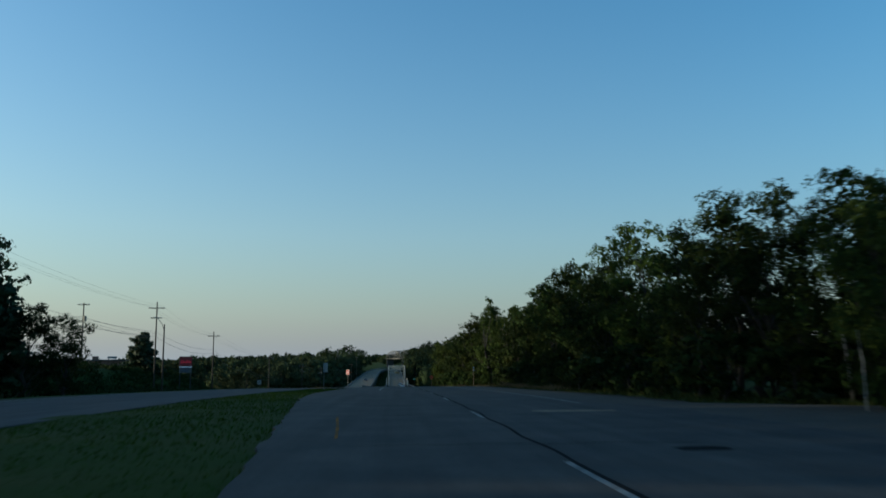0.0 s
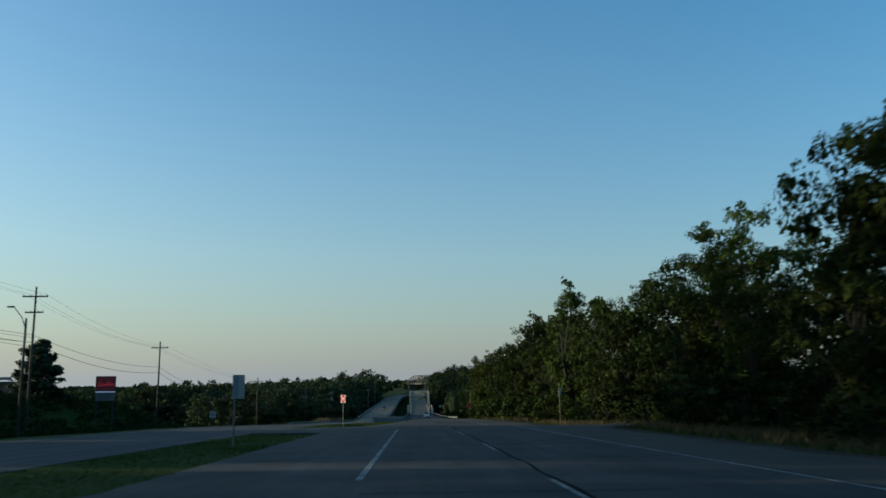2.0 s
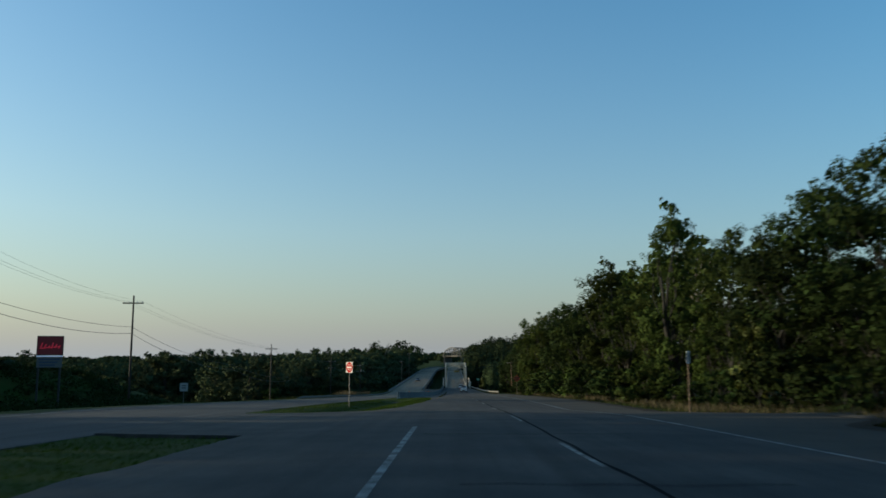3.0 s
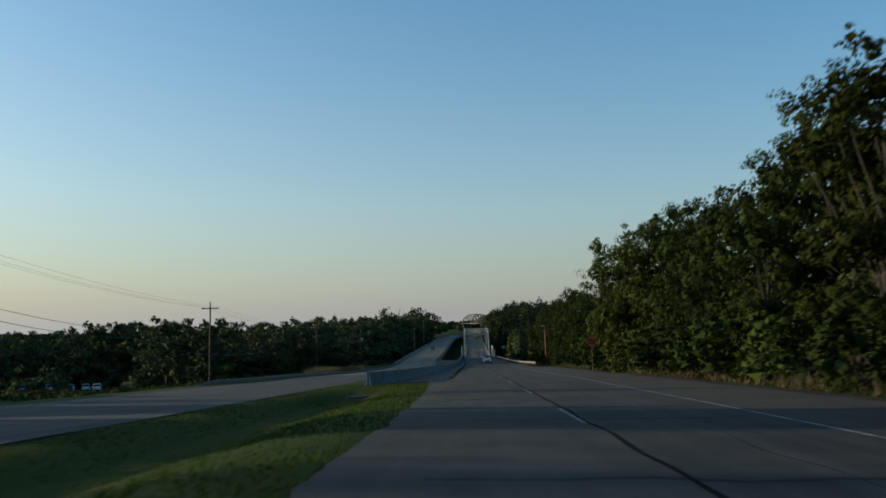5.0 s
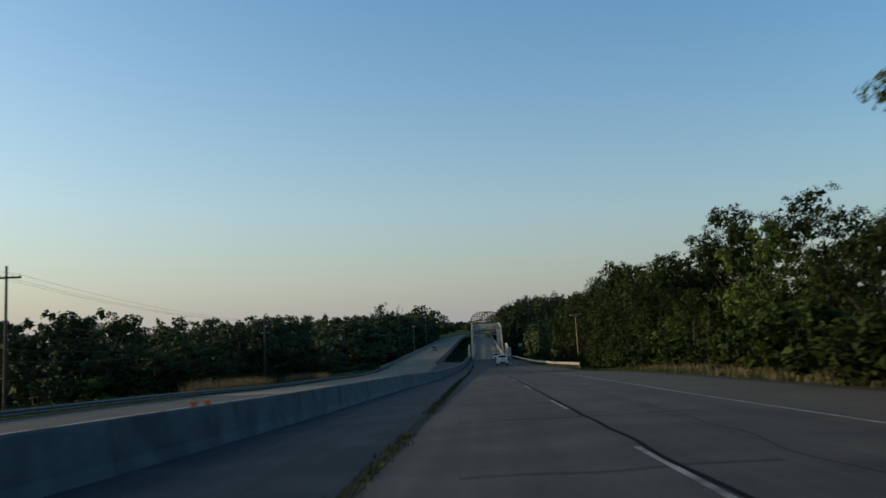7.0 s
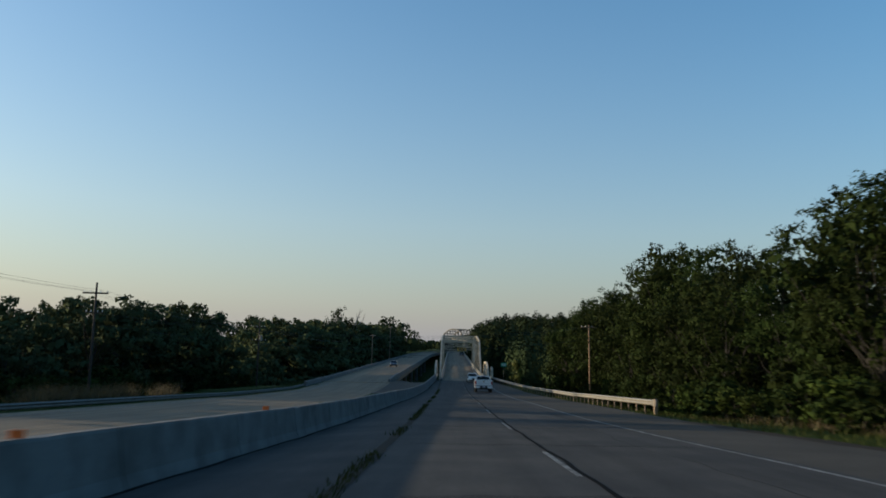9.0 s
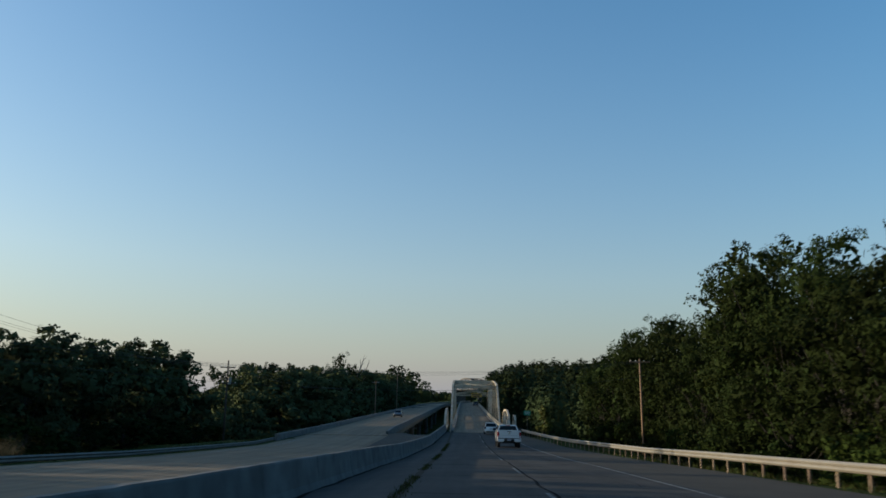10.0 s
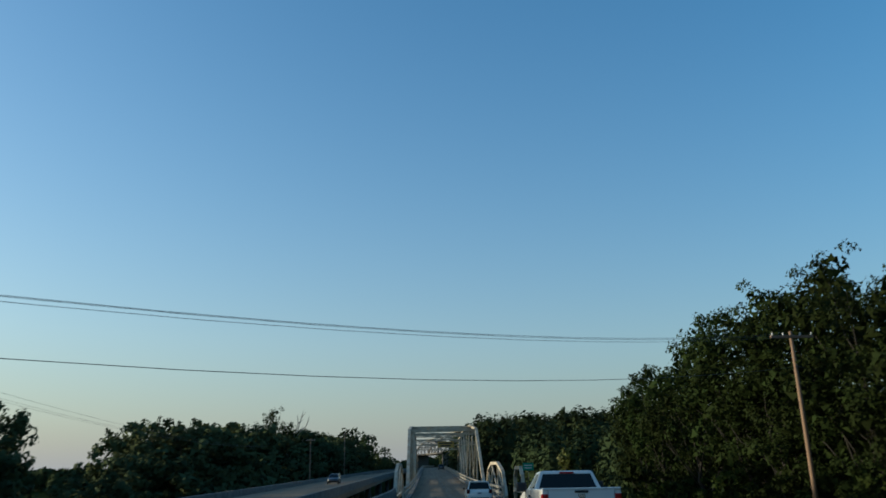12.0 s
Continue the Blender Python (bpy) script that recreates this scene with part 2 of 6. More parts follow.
def part(name, bm, mat, parent, label="", smooth=False):
    ob = new(name, mesh_of(name, bm, mat, smooth))
    ob.parent = parent
    if label:
        tagged(ob, label)
    return ob


def box(bm, x0, x1, y0, y1, z0, z1, bevel=0.0):
    vs = [bm.verts.new((x, y, z)) for z in (z0, z1) for y in (y0, y1) for x in (x0, x1)]
    fs = [bm.faces.new([vs[i] for i in f]) for f in ((0, 2, 3, 1), (4, 5, 7, 6), (0, 1, 5, 4), (2, 6, 7, 3), (0, 4, 6, 2), (1, 3, 7, 5))]
    if bevel > 0:
        es = {e for f in fs for e in f.edges}
        bmesh.ops.bevel(bm, geom=list(es), offset=bevel, segments=2, affect='EDGES', profile=0.6)
    return bm


def boxes(*specs, bevel=0.0):
    bm = bmesh.new()
    for s in specs:
        box(bm, *s, bevel=bevel)
    return bm


def beam(bm, a, b, w, h=None, up=(0, 0, 1)):
    """A rectangular bar from a to b, w wide and h deep."""
    h = h or w
    a, b = Vector(a), Vector(b)
    d = (b - a).normalized()
    side = d.cross(Vector(up))
    if side.length < 1e-3:
        side = d.cross(Vector((0, 1, 0)))
    side.normalize()
    top = side.cross(d)
    vs = []
    for p in (a, b):
        for i, j in ((-1, -1), (1, -1), (1, 1), (-1, 1)):
            vs.append(bm.verts.new(p + side * (i * w / 2) + top * (j * h / 2)))
    for f in ((0, 3, 2, 1), (4, 5, 6, 7), (0, 1, 5, 4), (1, 2, 6, 5), (2, 3, 7, 6), (3, 0, 4, 7)):
        bm.faces.new([vs[i] for i in f])
    return bm


def tube(bm, pts, radii, n=8, cap=True):
    """A tapered round bar through pts."""
    rings = []
    for k, p in enumerate(pts):
        p = Vector(p)
        d = Vector(pts[min(k + 1, len(pts) - 1)]) - Vector(pts[max(k - 1, 0)])
        d.normalize()
        s = d.cross(Vector((0.3, 0.2, 1)) if abs(d.z) < 0.9 else Vector((1, 0, 0))).normalized()
        u = s.cross(d)
        rings.append([bm.verts.new(p + (s * math.cos(2 * math.pi * i / n) + u * math.sin(2 * math.pi * i / n)) * radii[k]) for i in range(n)])
    for r0, r1 in zip(rings, rings[1:]):
        for i in range(n):
            bm.faces.new((r0[i], r0[(i + 1) % n], r1[(i + 1) % n], r1[i]))
    if cap:
        bm.faces.new(rings[0][::-1])
        bm.faces.new(rings[-1])
    return bm


def prism(bm, outline, x0, x1, axis="x"):
    """A closed outline of (y, z) points, pushed from x0 to x1 (or (x, z) points pushed along y)."""
    def at(p, d):
        return (d, p[0], p[1]) if axis == "x" else (p[0], d, p[1])
    a = [bm.verts.new(at(p, x0)) for p in outline]
    b = [bm.verts.new(at(p, x1)) for p in outline]
    n = len(outline)
    bm.faces.new(a)
    bm.faces.new(b[::-1])
    for i in range(n):
        bm.faces.new((a[i], b[i], b[(i + 1) % n], a[(i + 1) % n]))
    return bm


# ---- edges and lines along the road, by distance ----
def table(*pairs):
    ys, vs = zip(*pairs)
    return lambda y: float(np.interp(y, ys, vs))


lane_x = table((-100, 2.6), (50, 2.45), (80, 2.4), (92, 2.25), (165, 2.1), (200, 2.02), (240, 1.85), (300, 1.9), (372, 1.9), (5000, 1.9))
right_line = table((-100, 7.6), (60, 7.05), (80, 6.75), (150, 6.2), (240, 5.85), (300, 5.75), (372, 5.6), (5000, 5.6))
pave_left = table((-400, -1.9), (9, -1.8), (15, -2.3), (38, -4.3), (50, -5.0), (97, -5.3), (98, -9.4), (112, -9.4), (114, -3.6), (118, -2.6), (132, -1.95),
                  (146, -1.85), (160, -2.0), (172, -2.4), (180, -3.0), (182, -7.0), (191, -6.2), (224, -5.2), (254, -4.7), (327, -3.4), (362, -2.5))
pave_right = table((-400, 9.0), (0, 9.2), (27, 9.2), (32, 7.7), (60, 7.3), (80, 7.0), (150, 6.45), (240, 6.1), (300, 6.0), (362, 5.9))
sh_right = table((-400, 11.5), (6, 11.5), (10, 17.0), (26, 17.5), (31, 11.6), (60, 11.0), (90, 11.2), (100, 11.6), (104, 14.5), (113, 14.5), (118, 11.4), (140, 11.2), (168, 10.8), (250, 10.4), (300, 10.4), (340, 9.0), (362, 6.9))


# ---- the lie of the land ----
ROAD_Y = [-400, -60, 0, 12.7, 25.5, 38.3, 51, 63.8, 76.6, 89.3, 102, 114.6, 127.2, 139.8, 152.3, 164.8, 177.2, 189.5, 201.8, 214.1, 226.3, 238.5, 250.7, 263, 275.2, 287.6, 300, 315, 330, 345, 360, 385, 410, 432, 480, 550, 620, 700, 900, 5000]
ROAD_Z = [4, 0.7, 0.1, -0.02, -0.16, -0.35, -0.61, -0.91, -1.22, -1.52, -1.83, -2.206, -2.631, -3.059, -3.536, -4.014, -4.482, -4.959, -5.42, -5.841, -6.271, -6.778, -7.317, -7.793, -8.194, -8.6, -9.053, -9.439, -9.765, -9.806, -9.814, -9.7, -9.4, -9.05, -8.1, -6.9, -5.9, -5.2, -4.8, -4.8]


def zr(y):
    return float(np.interp(y, ROAD_Y, ROAD_Z))


def smooth01(a, b, v):
    u = min(1.0, max(0.0, (v - a) / (b - a)))
    return u * u * (3 - 2 * u)


tilt = table((108, 0), (122, -0.035), (150, 0.0), (180, 0.02), (240, 0.017), (270, 0.0), (300, -0.003), (340, -0.010), (362, 0))     # slope across the lanes


def fall(x, y):
    """How far the surface lies below (minus) the main road's crown line, across the roads."""
    left = float(np.interp(y, [0, 60, 100, 180, 330, 380], [0, 0, -0.10, -0.22, -0.5, 0]))
    base = left * smooth01(-1.5, -6.0, x) + tilt(y) * min(8.0, max(-1.5, x))
    if x < -8 and y > 345:
        deck = -9.8 + 0.0115 * (min(y, 800) - 351) + 0.035 * (max(-21, x) + 9.75)
        w = smooth01(345, 366, y)
        base = base * (1 - w) + (deck - zr(y)) * w
    return base


def bend(y):
    """Sideways sweep of both roads beyond the bridges."""
    return 0.0005 * max(0.0, y - 600) ** 2


def land(x, y):
    """Height of the open ground."""
    z = zr(y) + fall(x, y) - 0.06
    if pave_left(y) + 0.6 < x < sh_right(y) - 0.5 or -19.0 < x < -10.3:
        z -= 0.15
    # dip of the grassy median
    z -= 0.38 * math.exp(-((x + 6.2) / 1.6) ** 2) * (smooth01(110, 125, y) - smooth01(165, 182, y))
    z -= 0.28 * math.exp(-((x + 6.4) / 1.5) ** 2 - ((y - 168.5) / 4.5) ** 2)
    z += 0.2 * math.exp(-((x + 5.6) / 2.2) ** 2) * (smooth01(168, 176, y) - smooth01(178, 182, y))
    # grass bank on the left, with the pole line at its foot
    bank = float(np.interp(y, [-60, 60, 110, 135, 148, 172, 190, 202], [2.5, 1.2, 0.5, 0.4, -0.5, -1.2, -4.0, -7.0]))
    low = zr(y) + fall(x, y) - 0.9
    wl = smooth01(-21.5, -27.0, x)
    z = z * (1 - wl) + low * wl
    if y < 202:
        wb = smooth01(-37.0, -46.0, x)
        z = z * (1 - wb) + max(bank, low) * wb
    z -= 0.9 * smooth01(-27, -40, x) * smooth01(200, 215, y)
    z -= 1.4 * smooth01(-45, -65, x) * smooth01(240, 280, y) * (1 - smooth01(330, 360, y))
    # wooded rise on the right
    z += 1.6 * smooth01(14, 40, x) * (1 - smooth01(220, 260, y))
    z -= 1.2 * smooth01(11.0, 16, x) * smooth01(255, 300, y)
    # river valley under the bridges
    valley = smooth01(362, 420, y) * (1 - smooth01(640, 720, y))
    z -= 9.0 * valley * (1 if x > 8.5 or x < -21 or -9.0 < x < -3.8 else 0.75) * (1.0 if abs(x) < 60 else 0.7)
    z -= 0.5 * smooth01(352, 366, y) * (1 - smooth01(700, 720, y))
    # the hill beyond the river on the right, the plain on the left
    z += 9 * smooth01(10, 30, x) * smooth01(430, 500, y) + 6 * smooth01(30, 110, x) * smooth01(430, 640, y)
    z -= 5 * smooth01(-70, -110, x) * smooth01(380, 460, y) * (1 - smooth01(1000, 1300, y))
    z += 8 * smooth01(900, 2200, y)
    return z


def strip(bm, ys, left, right, top, thick=0.25, cols=4):
    """A slab along the road between left(y) and right(y), its top at top(x, y)."""
    rows = []
    for y in ys:
        a, b = left(y), right(y)
        xs = [a + (b - a) * i / cols for i in range(cols + 1)]
        up = [bm.verts.new((x, y, top(x, y))) for x in xs]
        lo = [bm.verts.new((x, y, top(x, y) - thick)) for x in (xs[0], xs[-1])]
        rows.append((up, lo))
    for (u0, l0), (u1, l1) in zip(rows, rows[1:]):
        for i in range(cols):
            bm.faces.new((u0[i], u0[i + 1], u1[i + 1], u1[i]))
        bm.faces.new((l0[0], u0[0], u1[0], l1[0]))
        bm.faces.new((u0[-1], l0[1], l1[1], u1[-1]))
    for u, l in (rows[0], rows[-1]):
        bm.faces.new([*u, l[1], l[0]])
    return bm


def frange(a, b, step):
    n = max(1, int(round((b - a) / step)))
    return [a + (b - a) * i / n for i in range(n + 1)]


def surface(x, y):
    return zr(y) + fall(x, y)


# ---- ground ----
def build_ground():
    xs = [-3000, -1200, -600, -350, -220, -150, -110, -85, -70, -58, -50, -46, -43, -40, -37, -34, -30, -27, -24, -22, -20.8]
    xs += frange(-20, 20, 1.0) + [22, 24, 27, 30, 35, 40, 48, 58, 70, 85, 110, 150, 220, 350, 600, 1200, 3000]
    ys = [-400, -200, -120] + frange(-80, 450, 3.0) + frange(460, 760, 10) + [800, 900, 1000, 1200, 1500, 1800, 2200, 3000, 4500]
    nx = len(xs)
    verts = [(x, y, land(x, y) + (0.05 * noise.noise((x * 0.3, y * 0.3, 1.0)) if abs(x) < 60 else 1.5 * noise.noise((x * 0.01, y * 0.01, 2.0)) * (1 if y > 750 or abs(x) > 150 else 0)))
             for y in ys for x in xs]
    faces = [(j * nx + i, j * nx + i + 1, (j + 1) * nx + i + 1, (j + 1) * nx + i) for j in range(len(ys) - 1) for i in range(nx - 1)]
    me = bpy.data.meshes.new("ground")
    me.from_pydata(verts, [], faces)
    me.materials.append(GRASS)
    me.polygons.foreach_set("use_smooth", [True] * len(me.polygons))
    tagged(new("ground", me), "mown green and dry grass ground reaching the horizon", "ground", kind="structure")


build_ground()

# ---- roads ----
def ragged_left(y):
    """The crumbled left edge of the pavement."""
    return pave_left(y) + (0.16 * noise.noise((y * 0.45, 11.0, 0)) + 0.10 * noise.noise((y * 1.7, 12.0, 0)) if 0 < y < 180 else 0.0)


road_y = sorted({round(v, 2) for v in [-400, -200] + frange(-80, 0, 4.0) + frange(0, 182, 0.5) + frange(182, 362, 2.0) + [k for k in ROAD_Y if -80 < k < 362]})
bm = strip(bmesh.new(), road_y, ragged_left, pave_right, surface, cols=8)
tagged(new("road", mesh_of("road", bm, ASPHALT)), "worn grey two-lane highway pavement with cracks and seams", "road", kind="structure")
bm = strip(bmesh.new(), [v for v in road_y if v < 0 or v * 2 == int(v * 2)][::2] + [362], pave_right, sh_right, lambda x, y: surface(x, y) - 0.012, cols=6)
tagged(new("shoulder", mesh_of("shoulder", bm, SHOULDER)), "pale gravelly paved shoulder beside the highway", "shoulder", kind="structure")
bm = strip(bmesh.new(), [-400, -200] + frange(-80, 232, 3.0), lambda y: -19.6, lambda y: -9.4, lambda x, y: surface(x, y) - 0.045)
tagged(new("opposite_road", mesh_of("opposite_road", bm, DARK_ASPHALT)), "grey asphalt carriageway for the opposite traffic", "road", kind="structure")
bm = strip(bmesh.new(), frange(232.02, 352, 3.0), lambda y: -19.6, lambda y: -9.4, lambda x, y: surface(x, y) - 0.045)
tagged(new("opposite_road", mesh_of("opposite_road", bm, CONCRETE_ROAD)), "pale concrete carriageway for the opposite traffic", "road", kind="structure")


bm = strip(bmesh.new(), frange(322, 357, 3.5), lambda y: -9.5, lambda y: -3.6, lambda x, y: surface(x, y) - 0.02)
tagged(new("gore_pavement", mesh_of("gore_pavement", bm, SHOULDER)), "sandy worn pavement between the two roads before the bridges", "road", kind="structure")


def ribbon(name, label, pts_y, centre, width, mat, lift=0.005, wobble=0.0):
    bm = bmesh.new()
    last = None
    for y in pts_y:
        c = centre(y) + (noise.noise((y * 0.35, 7.0, 0)) * wobble)
        w = width * (1 + (0.5 * noise.noise((y * 0.9, 3.0, 0)) if wobble else 0))
        row = [bm.verts.new((c + s * w / 2, y, surface(c, y) + lift)) for s in (-1, 1)]
        if last:
            bm.faces.new((last[0], last[1], row[1], row[0]))
        last = row
    return tagged(new(name, mesh_of(name, bm, mat)), label, "road marking", kind="structure")


for k in range(-3, 31):
    y0 = 8.0 + k * 13.6
    if y0 + 3.4 < 362:
        grow = 0.6 * smooth01(60, 80, y0)
        ribbon("lane_dash", "worn white dashed lane line", frange(y0 - grow, y0 + 3.35 + grow, 0.6), lambda y: lane_x(y) - 0.07, 0.10, WHITE_LINE)
ribbon("tar_seam", "black tar-sealed seam along the lane line", frange(-40, 361, 0.5), lambda y: lane_x(y) + 0.04, 0.085, TAR, 0.004, 0.09)
ribbon("edge_line", "worn white solid edge line", frange(31, 361, 2.0), right_line, 0.12, WHITE_LINE)
ribbon("turn_lane_line", "solid white turn lane line", frange(66, 99.5, 1.0), lambda y: -1.08, 0.13, WHITE_LINE)
ribbon("left_yellow_line", "worn yellow solid edge line", frange(155, 173, 0.3), lambda y: -1.5, 0.10, YELLOW_LINE, wobble=0.045)
ribbon("left_yellow_line", "faded yellow edge line beside the grass", frange(15.5, 22.5, 0.5), table((15.5, -1.05), (22.5, -1.5)), 0.07, YELLOW_LINE, wobble=0.02)
ribbon("shoulder_seam", "weedy dark seam between lane and shoulder", frange(181, 361, 0.5), table((181, -1.6), (240, -1.55), (300, -1.6), (371, -1.8)), 0.22, DIRT, 0.004, 0.07)
ribbon("edge_dirt", "ragged brown dirt beside the outer shoulder", frange(32, 262, 1.2), lambda y: sh_right(y) - 0.2, 0.8, DIRT, -0.008, 0.4)
for xc, y0, y1 in ((3.9, 130, 200), (4.6, 215, 300)):
    ribbon("crack", "meandering dark crack in the pavement", frange(y0, y1, 0.7), lambda y, xc=xc: xc + 0.8 * noise.noise((y * 0.05, xc, 0)), 0.013, TAR, 0.003, 0.3)
jr = random.Random(21)
for k in range(44):
    yj = 6.0 + 8.2 * k + jr.uniform(-1.5, 1.5)
    xa, xb = (lane_x(yj) - 3.4 + jr.uniform(0, 1.2), lane_x(yj) + jr.uniform(0.5, 3.6))
    bm = bmesh.new()
    last = None
    for i in range(13):
        xx = xa + (xb - xa) * i / 12
        yy = yj + 0.25 * noise.noise((xx * 0.9, yj, 0.0))
        w = 0.03 * (1 + 0.7 * noise.noise((xx * 2.0, yj, 5.0)))
        row = [bm.verts.new((xx, yy + sgn * w, surface(xx, yy) + 0.003)) for sgn in (-1, 1)]
        if last:
            bm.faces.new((last[0], row[0], row[1], last[1]))
        last = row
    tagged(new("cross_crack", mesh_of("cross_crack", bm, TAR)), "irregular dark crack across the pavement", "road crack", kind="structure")
pr = random.Random(33)
for xp, yp, wp, lp, mat, lab in ((5.6, 25.0, 2.6, 1.1, CONCRETE_ROAD, "pale repair patch across the pavement"), (5.0, 13.0, 0.9, 0.7, TAR, "dark tar stain on the pavement"), (4.6, 232.0, 0.5, 0.5, TAR, "small dark tar stain on the pavement")):
    bm = bmesh.new()
    ring = []
    for i in range(20):
        a = 2 * math.pi * i / 20
        k = max(abs(math.cos(a)), abs(math.sin(a)))
        q = (0.75 / k + 0.25) * (1 + 0.12 * pr.uniform(-1, 1))
        xx, yy = xp + wp / 2 * math.cos(a) * q, yp + lp / 2 * math.sin(a) * q
        ring.append(bm.verts.new((xx, yy, surface(xx, yy) + 0.003)))
    mid = bm.verts.new((xp, yp, surface(xp, yp) + 0.004))
    for a, b in zip(ring, ring[1:] + ring[:1]):
        bm.faces.new((mid, a, b))
    tagged(new("road_patch", mesh_of("road_patch", bm, mat)), lab, "road patch", kind="structure")
ribbon("opposite_line", "white line on the opposite carriageway", frange(-60, 350, 3.0), lambda y: -18.2, 0.12, WHITE_LINE, -0.03)

# gravel driveway climbing from the shoulder into the woods
def driveway():
    bm = bmesh.new()
    last = None
    for x in frange(13.5, 27, 1.0):
        mid = 108.5 + 0.012 * (x - 13) ** 2
        half = 2.4 + 2.2 * math.exp(-(x - 13.5) / 1.6)
        row = [bm.verts.new((x, mid + k * half, land(x, mid + k * half) + 0.10 - 0.08 * (abs(k) > 0.9))) for k in (-1, -0.85, -0.3, 0.3, 0.85, 1)]
        if last:
            for i in range(5):
                bm.faces.new((last[i], row[i], row[i + 1], last[i + 1]))
        last = row
    tagged(new("driveway", mesh_of("driveway", bm, SHOULDER)), "pale gravel driveway leading into the roadside woods", "driveway", kind="structure")


driveway()

# ---- concrete median barrier, piece by piece ----
bar_x = table((178, -6.6), (191, -6.2), (224, -5.2), (254, -4.7), (327, -3.5), (362, -2.9), (415, -2.9))


def barrier_piece(y0, y1, seed):
    bm = bmesh.new()
    half = [(0.27, 0.0), (0.27, 0.06), (0.19, 0.24), (0.10, 0.80), (0.08, 0.84)]
    loop = half + [(-x, z) for x, z in reversed(half)]
    rings = []
    for y in frange(y0 + 0.022, y1 - 0.022, 0.5):
        c, base = bar_x(y), surface(bar_x(y), y) - 0.05
        ring = []
        for x, z in loop:
            chip = max(0.0, noise.noise((y * 1.7, x * 9.0, seed + z * 3.0)) - 0.25) * (0.05 if z > 0.7 or z < 0.1 else 0.0)
            ring.append(bm.verts.new((c + x * (1 - chip * 2), y, base + z * 1.12 - (chip if z > 0.7 else 0.0))))
        rings.append(ring)
    for a, b in zip(rings, rings[1:]):
        for i in range(len(loop)):
            bm.faces.new((a[i], a[(i + 1) % len(loop)], b[(i + 1) % len(loop)], b[i]))
    bm.faces.new(rings[0])
    bm.faces.new(rings[-1][::-1])
    return bm


for k, y0 in enumerate(frange(178, 370, 6.0)[:-1]):
    lab = "grey stained concrete median barrier section, bare end piece on the grass" if k == 0 else "grey stained concrete median barrier section beside the road"
    piece = tagged(new("concrete_barrier", mesh_of("concrete_barrier", barrier_piece(y0, y0 + 6.0, k), CONCRETE)), lab, "barrier", group="median barrier")
    yj = y0 + 6.0
    base_z = surface(bar_x(yj), yj) - 0.05
    half = [(0.25, 0.02), (0.25, 0.06), (0.17, 0.24), (0.085, 0.79), (0.07, 0.82)]
    part("joint", prism(bmesh.new(), [(bar_x(yj) + x, base_z + z * 1.12) for x, z in half + [(-x, z) for x, z in reversed(half)]], yj - 0.03, yj + 0.02, "y"), TAR, piece, "dark dirty joint between the sections")
    if k == 0:
        END_PIECE = piece


for y, half in ((193.8, 0.07), (194.6, 0.07), (235.5, 0.09), (247.0, 0.08)):
    zb = surface(bar_x(y), y) - 0.05 + 0.84 * 1.12
    rb = thing("barrier_reflector", "small orange reflector block on the barrier top", "reflector", (bar_x(y), y, zb), group="barrier reflectors")
    part("bracket", boxes((-half * 0.8, half * 0.8, -0.02, 0.02, -0.01, 0.05)), POST_STEEL, rb)
    part("lens", boxes((-half, half, -0.03, -0.015, 0.0, 0.10), bevel=0.008), REFLECTOR, rb)

ribbon("debris_line", "ragged dark debris and leaves along the barrier foot", frange(178.5, 369, 0.35), lambda y: bar_x(y) + 0.37, 0.20, TAR, 0.006, 0.16)

# ---- steel guard rails ----
W_SHAPE = [(0.0, -0.155), (0.05, -0.12), (0.08, -0.08), (0.05, -0.035), (0.0, 0.0), (0.05, 0.035), (0.08, 0.08), (0.05, 0.12), (0.0, 0.155)]


def guard_rail(path, side, label, height=0.7, posts=None, y_step=2.0, steel=None, post_steel=None, turned_down=0.0, drop=0.0):
    """A rail along path(y), with its wave towards side (+1: +x), its foot drop below the road surface."""
    y0, y1 = posts
    root = thing("guard_rail", label, "guard rail", kind="")
    bm = bmesh.new()
    rings = []
    for y in frange(y0, y1, y_step / 2):
        x, z = path(y), surface(path(y), y) - drop + height - 0.16
        if turned_down:
            z -= (height + 0.15) * (1 - smooth01(y0, y0 + turned_down, y))
        rings.append([bm.verts.new((x + side * dx, y, z + dz)) for dx, dz in W_SHAPE] + [bm.verts.new((x - side * 0.006 + side * dx, y, z + dz)) for dx, dz in reversed(W_SHAPE)])
    n = len(rings[0])
    for a, b in zip(rings, rings[1:]):
        for i in range(n):
            bm.faces.new((a[i], a[(i + 1) % n], b[(i + 1) % n], b[i]))
    bm.faces.new(rings[0])
    bm.faces.new(rings[-1][::-1])
    part("rail", bm, steel or GALV, root, "weathered galvanised steel rail")
    pm = mesh_of("post", boxes((-0.03, 0.03, -0.055, 0.055, -1.2, height - 0.04), bevel=0.006), post_steel or RAIL_POST)
    for y in frange(y0 + turned_down, y1, y_step):
        p = new("post", pm)
        p.parent = root
        p.matrix_basis = pose(path(y) - side * 0.09, y, surface(path(y), y) - drop)
    return root


right_rail = table((272, 11.3), (285, 10.85), (310, 10.65), (330, 9.8), (347, 8.3), (363, 6.9))
guard_rail(right_rail, -1, "long galvanised guard rail on wooden posts beside the shoulder", 0.74, (272.6, 362), 1.905, post_steel=POST_WOOD)
left_rail = table((185, -22.8), (195, -21.2), (204, -20.7), (340, -20.3))
guard_rail(left_rail, 1, "low galvanised guard rail on wooden posts beside the opposite carriageway", 0.55, (187, 338), 2.5, steel=DULL_GALV, post_steel=POST_WOOD, turned_down=7.5, drop=0.25)
